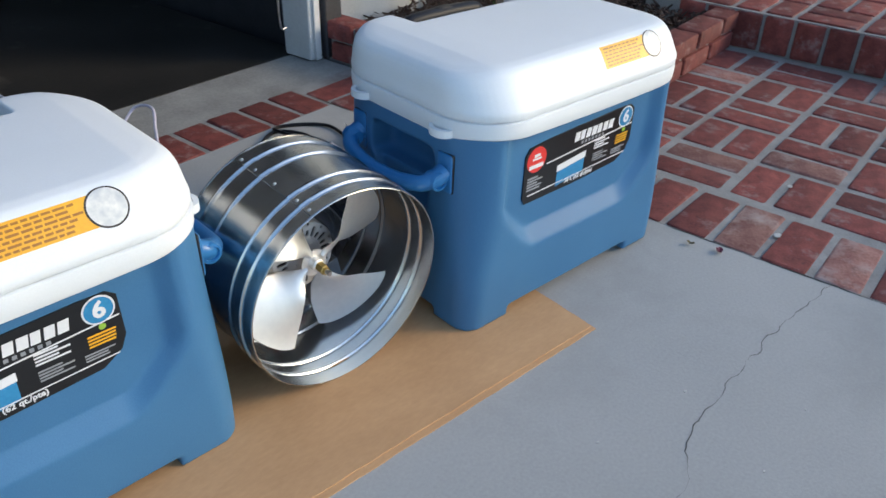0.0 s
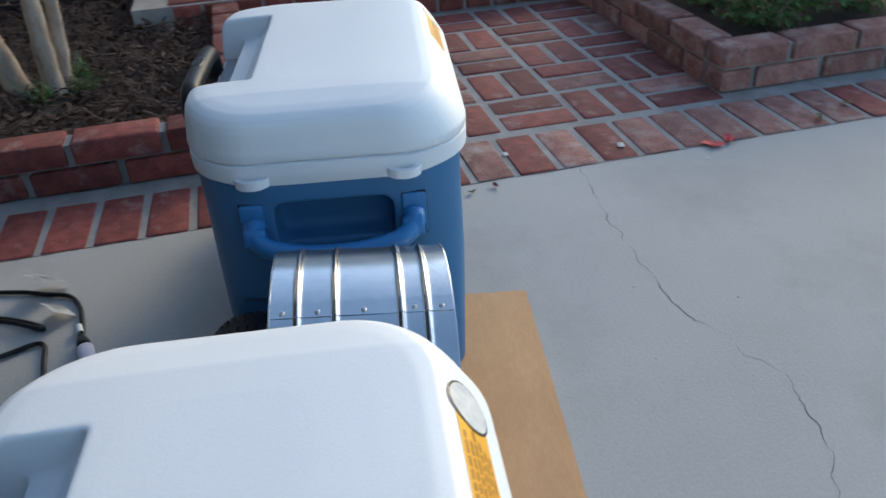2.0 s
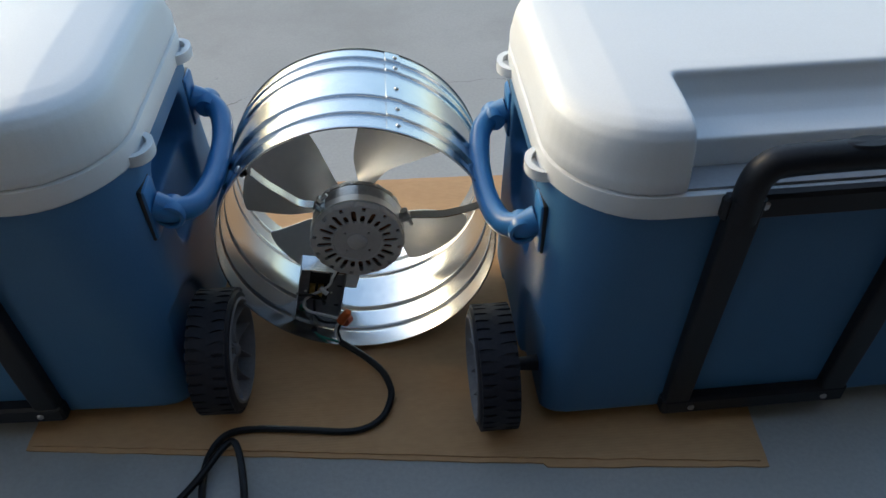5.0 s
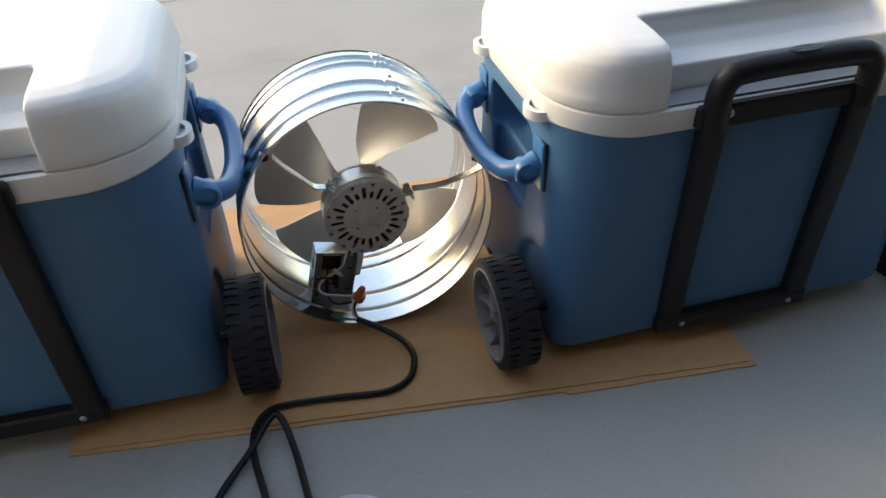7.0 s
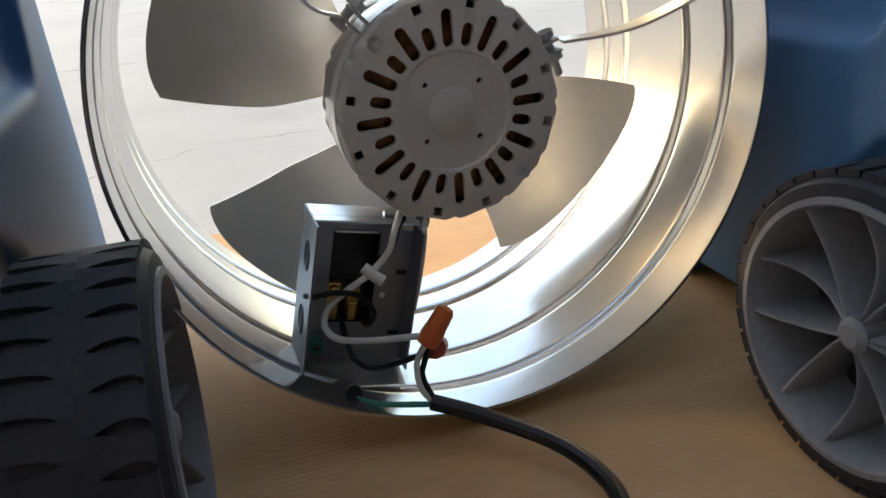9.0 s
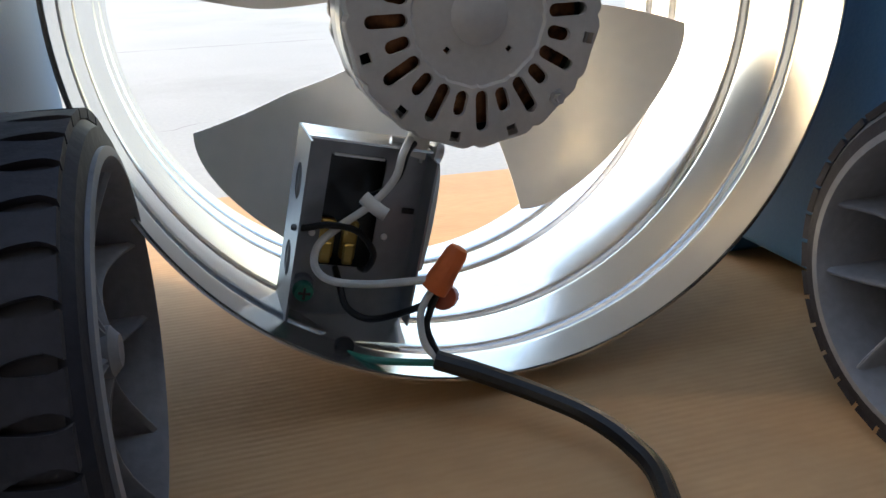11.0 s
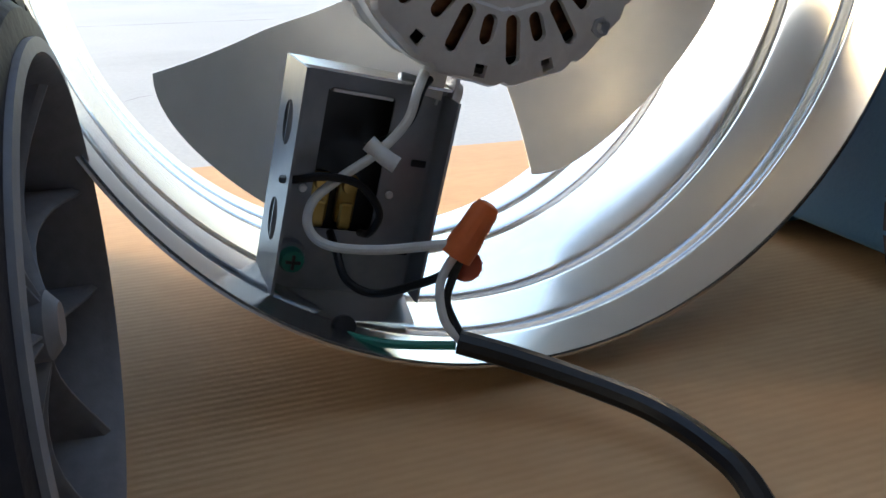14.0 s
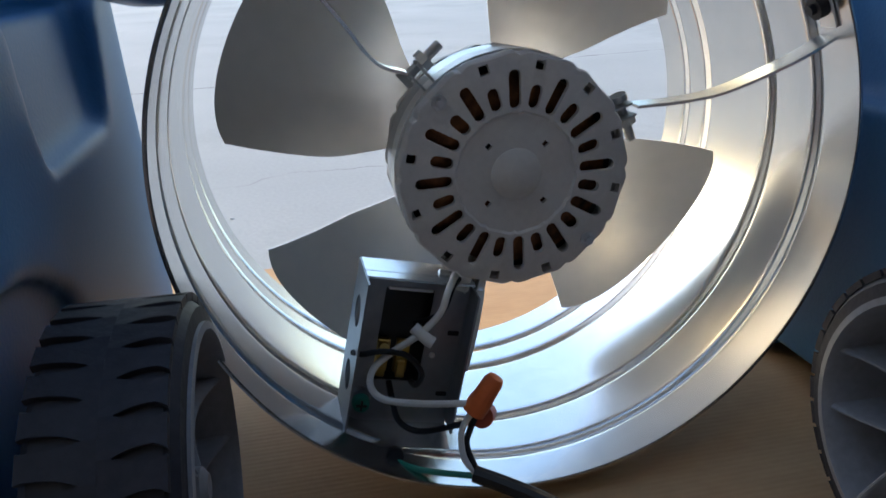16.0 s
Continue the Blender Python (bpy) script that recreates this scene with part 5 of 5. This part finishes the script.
def crack(pts, width, seed, label, jitter=0.010, gaps=0.0):
    r = random.Random(seed)
    line = []
    for a, c in zip(pts, pts[1:]):
        n = max(2, int((Vector(c) - Vector(a)).length / 0.009))
        for k in range(n):
            t = k / n
            p = Vector(a).lerp(Vector(c), t)
            line.append(p + Vector((noise.noise((p.x * 22, p.y * 22, seed)), noise.noise((p.x * 22, p.y * 22, seed + 9)))) * jitter + Vector((noise.noise((p.x * 90, p.y * 90, seed)), noise.noise((p.x * 90, p.y * 90, seed + 5)))) * jitter * 0.45)
    b = bmesh.new()
    rows = []
    for i, p in enumerate(line):
        d = (line[min(i + 1, len(line) - 1)] - line[max(i - 1, 0)]).normalized()
        w = width * max(0.12, 0.55 + 0.9 * noise.noise((p.x * 16, p.y * 16, seed + 2)) + 0.4 * noise.noise((p.x * 70, p.y * 70, seed)))
        s = Vector((-d.y, d.x)) * w / 2
        rows.append((b.verts.new((p.x - s.x, p.y - s.y, 0.0007)), b.verts.new((p.x + s.x, p.y + s.y, 0.0007))))
    for p, q in zip(rows, rows[1:]):
        b.faces.new((p[0], p[1], q[1], q[0]))
    ob = mesh_ob("crack", b, CRACK)
    return tagged(ob, label, "crack", kind="structure")


crack([(1.04, -0.557), (0.90, -0.556), (0.758, -0.553), (0.66, -0.565), (0.563, -0.574), (0.433, -0.589), (0.37, -0.61), (0.329, -0.647), (0.259, -0.66), (0.225, -0.695), (0.199, -0.711), (0.13, -0.70), (0.02, -0.69),
       (-0.06, -0.65), (-0.16, -0.65), (-0.22, -0.66), (-0.32, -0.62), (-0.5, -0.66), (-0.8, -0.6)], 0.0019, 3, "hairline crack across the concrete driveway")
crack([(1.079, -1.60), (0.324, -1.66), (-0.41, -1.72), (-1.6, -1.83)], 0.006, 11, "straight control joint in the concrete driveway", 0.0015)
crack([(0.815, 1.079), (0.90, 0.47), (1.0, -0.25), (1.115, -1.07), (1.2, -1.68)], 0.006, 17, "dark joint where the slab meets the bricks", 0.003)

# ---- fallen petals, leaves and pale splashes ----
def petal(x, y, z, size, rz, mat, seed):
    r = random.Random(seed)
    b = bmesh.new()
    for lobe in range(3):
        m = pose(x, y, z, 0, 0, rz + lobe * 70 + r.uniform(-20, 20))
        rings = []
        for k in range(6):
            t = k / 5
            w = size * 0.33 * math.sin(math.pi * (0.12 + 0.86 * t)) + 0.001
            rings.append([b.verts.new(m @ Vector((t * size * 0.8, -w, 0.003 + 0.004 * t + r.uniform(0, 0.002)))), b.verts.new(m @ Vector((t * size * 0.8, 0, 0.0015 + 0.006 * t * t))), b.verts.new(m @ Vector((t * size * 0.8, w, 0.003 + 0.004 * t + r.uniform(0, 0.002))))])
        for p, q in zip(rings, rings[1:]):
            b.faces.new((p[0], p[1], q[1], q[0]))
            b.faces.new((p[1], p[2], q[2], q[1]))
    return mesh_ob("fallen_petal", b, mat)


for i, (x, y, s, rz, mat, lab, cat) in enumerate((
        (1.098, -0.945, 0.042, 80, PETAL, "crumpled red flower petal on the slab edge", "petal"), (1.107, -0.985, 0.03, 200, PETAL, "crumpled red flower petal on the slab edge", "petal"),
        (0.976, -0.328, 0.017, 30, mottled("dried_petal", (0.10, 0.01, 0.03), (0.18, 0.02, 0.05), 0.7, 40, 200, 0.1), "dried dark red petal on the concrete", "petal"),
        (0.955, -0.26, 0.013, 120, mottled("dry_leaf", (0.12, 0.10, 0.05), (0.22, 0.18, 0.09), 0.8, 40, 200, 0.1), "small dry leaf on the concrete", "leaf"),
        (1.19, -1.75, 0.035, 60, PETAL, "crumpled red flower petal on the slab edge", "petal"), (1.19, -1.30, 0.025, 10, bpy.data.materials["dry_leaf"], "small dry leaf on the bricks", "leaf"),
        (1.27, -1.42, 0.025, 90, bpy.data.materials["dry_leaf"], "small dry leaf on the bricks", "leaf"), (1.32, -1.58, 0.03, 140, bpy.data.materials["dry_leaf"], "small dry leaf on the bricks", "leaf"))):
    tagged(petal(x, y, 0.002 if x < 1.1 else 0.005, s, rz, mat, i), lab, cat)
SPLASH = mottled("pale_splash", (0.45, 0.44, 0.41), (0.60, 0.59, 0.56), 0.9, 60, 200, 0.3)
for i, (x, y, s) in enumerate(((1.15, -0.38, 0.012), (1.14, -0.70, 0.016), (1.02, -0.90, 0.007), (1.42, -0.28, 0.008), (1.31, -1.62, 0.02), (0.62, -0.70, 0.003), (0.50, -0.53, 0.004), (0.43, -0.72, 0.003), (0.28, -0.50, 0.003))):
    b = bmesh.new()
    ring = [(x + s * (1 + 0.45 * noise.noise((math.cos(a) * 2, math.sin(a) * 2, i * 3.1))) * math.cos(a), y + s * 0.7 * (1 + 0.45 * noise.noise((math.cos(a) * 2, math.sin(a) * 2, i * 7.7))) * math.sin(a)) for a in [2 * math.pi * k / 18 for k in range(18)]]
    z = 0.0005 if x < 1.05 else 0.0045
    loft(b, [[(px, py, z) for px, py in ring], [(x + (px - x) * 0.8, y + (py - y) * 0.8, z + 0.0012) for px, py in ring]])
    tagged(mesh_ob("splash", b, SPLASH), "small pale dried splash on the paving", "stain", kind="structure")

# ---- tree, ferns, shrubs and the iron railing ----
tree = thing("tree", "pale-barked tree with three stems in the mulch bed", "tree", PATIO)
for k, (x, y, dx, dy, r0) in enumerate(((0.88, 1.10, 0.15, -0.02, 0.032), (0.93, 1.20, 0.10, 0.26, 0.040), (0.94, 1.08, 0.25, -0.10, 0.024))):
    pts = [(x, y, 0.03), (x + dx * 0.12, y + dy * 0.15, 0.2), (x + dx * 0.3, y + dy * 0.4, 0.5), (x + dx * 0.7, y + dy * 0.8, 1.1), (x + dx * 1.2, y + dy * 1.3, 1.9)]
    b = bmesh.new()
    tube(b, smooth_path(pts, 14), lambda t, r0=r0: r0 * (1.25 - 0.2 * min(1, t * 8) - 0.5 * t), 18)
    for v in b.verts:
        v.co += Vector((noise.noise(v.co * 14), noise.noise(v.co * 14 + Vector((5, 0, 0))), 0)) * 0.007
    part("stem", b, BARK, tree)


def leaf_cloud(count, centre, spread, seed, size=(0.018, 0.04), z_min=0.06):
    r = random.Random(seed)
    verts, faces = [], []
    for _ in range(count):
        while True:
            p = Vector((r.uniform(-1, 1), r.uniform(-1, 1), r.uniform(-1, 1)))
            if 0.35 < p.length < 1 + 0.25 * noise.noise(p * 3 + Vector((seed, 0, 0))):
                break
        q = Vector((centre[0] + p.x * spread[0], centre[1] + p.y * spread[1], max(z_min, centre[2] + p.z * spread[2])))
        m = Matrix.Translation(q) @ pose(0, 0, 0, r.uniform(-60, 60), r.uniform(-60, 60), r.uniform(0, 360))
        s = r.uniform(*size)
        k = len(verts)
        for v in ((0, 0, 0), (s * 0.5, s * 0.24, 0.12 * s), (s, 0.0, -0.05 * s), (s * 0.5, -s * 0.24, 0.12 * s)):
            verts.append(m @ Vector(v))
        faces += [(k, k + 2, k + 1), (k, k + 3, k + 2)]
    me = bpy.data.meshes.new("leaves")
    me.from_pydata(verts, [], faces)
    me.materials.append(LEAF)
    return me


crown = new("crown", leaf_cloud(9000, (1.25, 1.35, 2.35), (0.7, 0.5, 0.5), 4, (0.04, 0.07), 1.5))
crown.parent = tree


def grass_tuft(x, y, n, h, seed):
    r = random.Random(seed)
    b = bmesh.new()
    for _ in range(n):
        a, lean, hh = r.uniform(0, 2 * math.pi), r.uniform(0.15, 0.9), h * r.uniform(0.5, 1)
        base = Vector((x + r.uniform(-0.03, 0.03), y + r.uniform(-0.03, 0.03), 0.06))
        d = Vector((math.cos(a), math.sin(a), 0))
        s = Vector((-d.y, d.x, 0)) * 0.0025
        prev = None
        for k in range(5):
            t = k / 4
            p = base + d * lean * hh * t * t + Vector((0, 0, hh * (t - 0.3 * lean * t * t)))
            w = s * (1 - t * 0.9)
            cur = (b.verts.new(p - w), b.verts.new(p + w))
            if prev:
                b.faces.new((prev[0], prev[1], cur[1], cur[0]))
            prev = cur
    ob = mesh_ob("grass_tuft", b, LEAF)
    ob.matrix_world = PATIO
    return tagged(ob, "small green grass tuft at the tree foot", "grass", group="tufts at the tree")


for i, (x, y) in enumerate(((0.82, 1.12), (0.84, 1.0), (1.0, 1.04), (1.08, 1.34))):
    grass_tuft(x, y, 70, 0.12, 20 + i)

for i, (x, y, s) in enumerate(((0.62, -1.25, 0.22), (0.92, -1.22, 0.24), (1.25, -1.22, 0.25), (0.68, -1.65, 0.26), (0.95, -1.75, 0.28), (1.4, -1.6, 0.32), (0.66, -2.1, 0.26), (0.62, -2.6, 0.28), (1.1, -2.4, 0.34))):
    shrub = thing("shrub", "leafy green shrub in the brick planter", "shrub", PATIO, group="shrubs in the planter")
    for k in range(5):
        a = 2 * math.pi * k / 5 + i
        part("branch", tubed([(x, y, 0.06), (x + 0.3 * s * math.cos(a), y + 0.3 * s * math.sin(a), 0.06 + 0.5 * s), (x + 0.7 * s * math.cos(a), y + 0.7 * s * math.sin(a), 0.06 + 1.1 * s)], lambda t: 0.006 - 0.004 * t, 6, 4), BARK, shrub)
    crown = new("crown", leaf_cloud(1500, (x, y, 0.08 + 0.75 * s), (s * 0.9, s * 0.9, s * 0.75), 30 + i, (0.018, 0.04), 0.09))
    crown.parent = shrub
b = bmesh.new()
r = random.Random(5)
for k in range(6):
    x, y, z = 0.52 + r.uniform(0, 0.2), -1.1 - r.uniform(0, 1.2), 0.17 + r.uniform(0, 0.12)
    fl = petal(0, 0, 0, 0.035, r.uniform(0, 360), PETAL, 60 + k)
    fl.name = "flower"
    fl.matrix_world = PATIO @ pose(x, y, z, r.uniform(-30, 30), r.uniform(-30, 30), 0)
    tagged(fl, "small red flower on a shrub", "flower", group="red flowers on the shrubs")
b.free()

rail = thing("iron_railing", "black wrought iron scroll railing behind the mulch bed", "railing", PATIO @ pose(2.05, 0.55, 0, 0, 0, 0))
part("bottom_rail", boxed(-0.015, 0.015, 0.0, 1.0, 0.07, 0.10), IRON, rail)
part("top_rail", boxed(-0.015, 0.015, 0.0, 1.0, 0.78, 0.81), IRON, rail)
for k in range(4):
    yc = 0.125 + 0.25 * k
    for zc in (0.22, 0.45, 0.67):
        b = bmesh.new()
        tube(b, [(0, yc + 0.105 * math.cos(2 * math.pi * i / 32), zc + 0.11 * math.sin(2 * math.pi * i / 32)) for i in range(33)], 0.010, 8)
        part("scroll", b, IRON, rail)
for k in range(5):
    part("upright", boxed(-0.012, 0.012, 0.25 * k - 0.012 + (0.012 if k == 0 else 0), 0.25 * k + 0.012, 0.101, 0.779), IRON, rail)
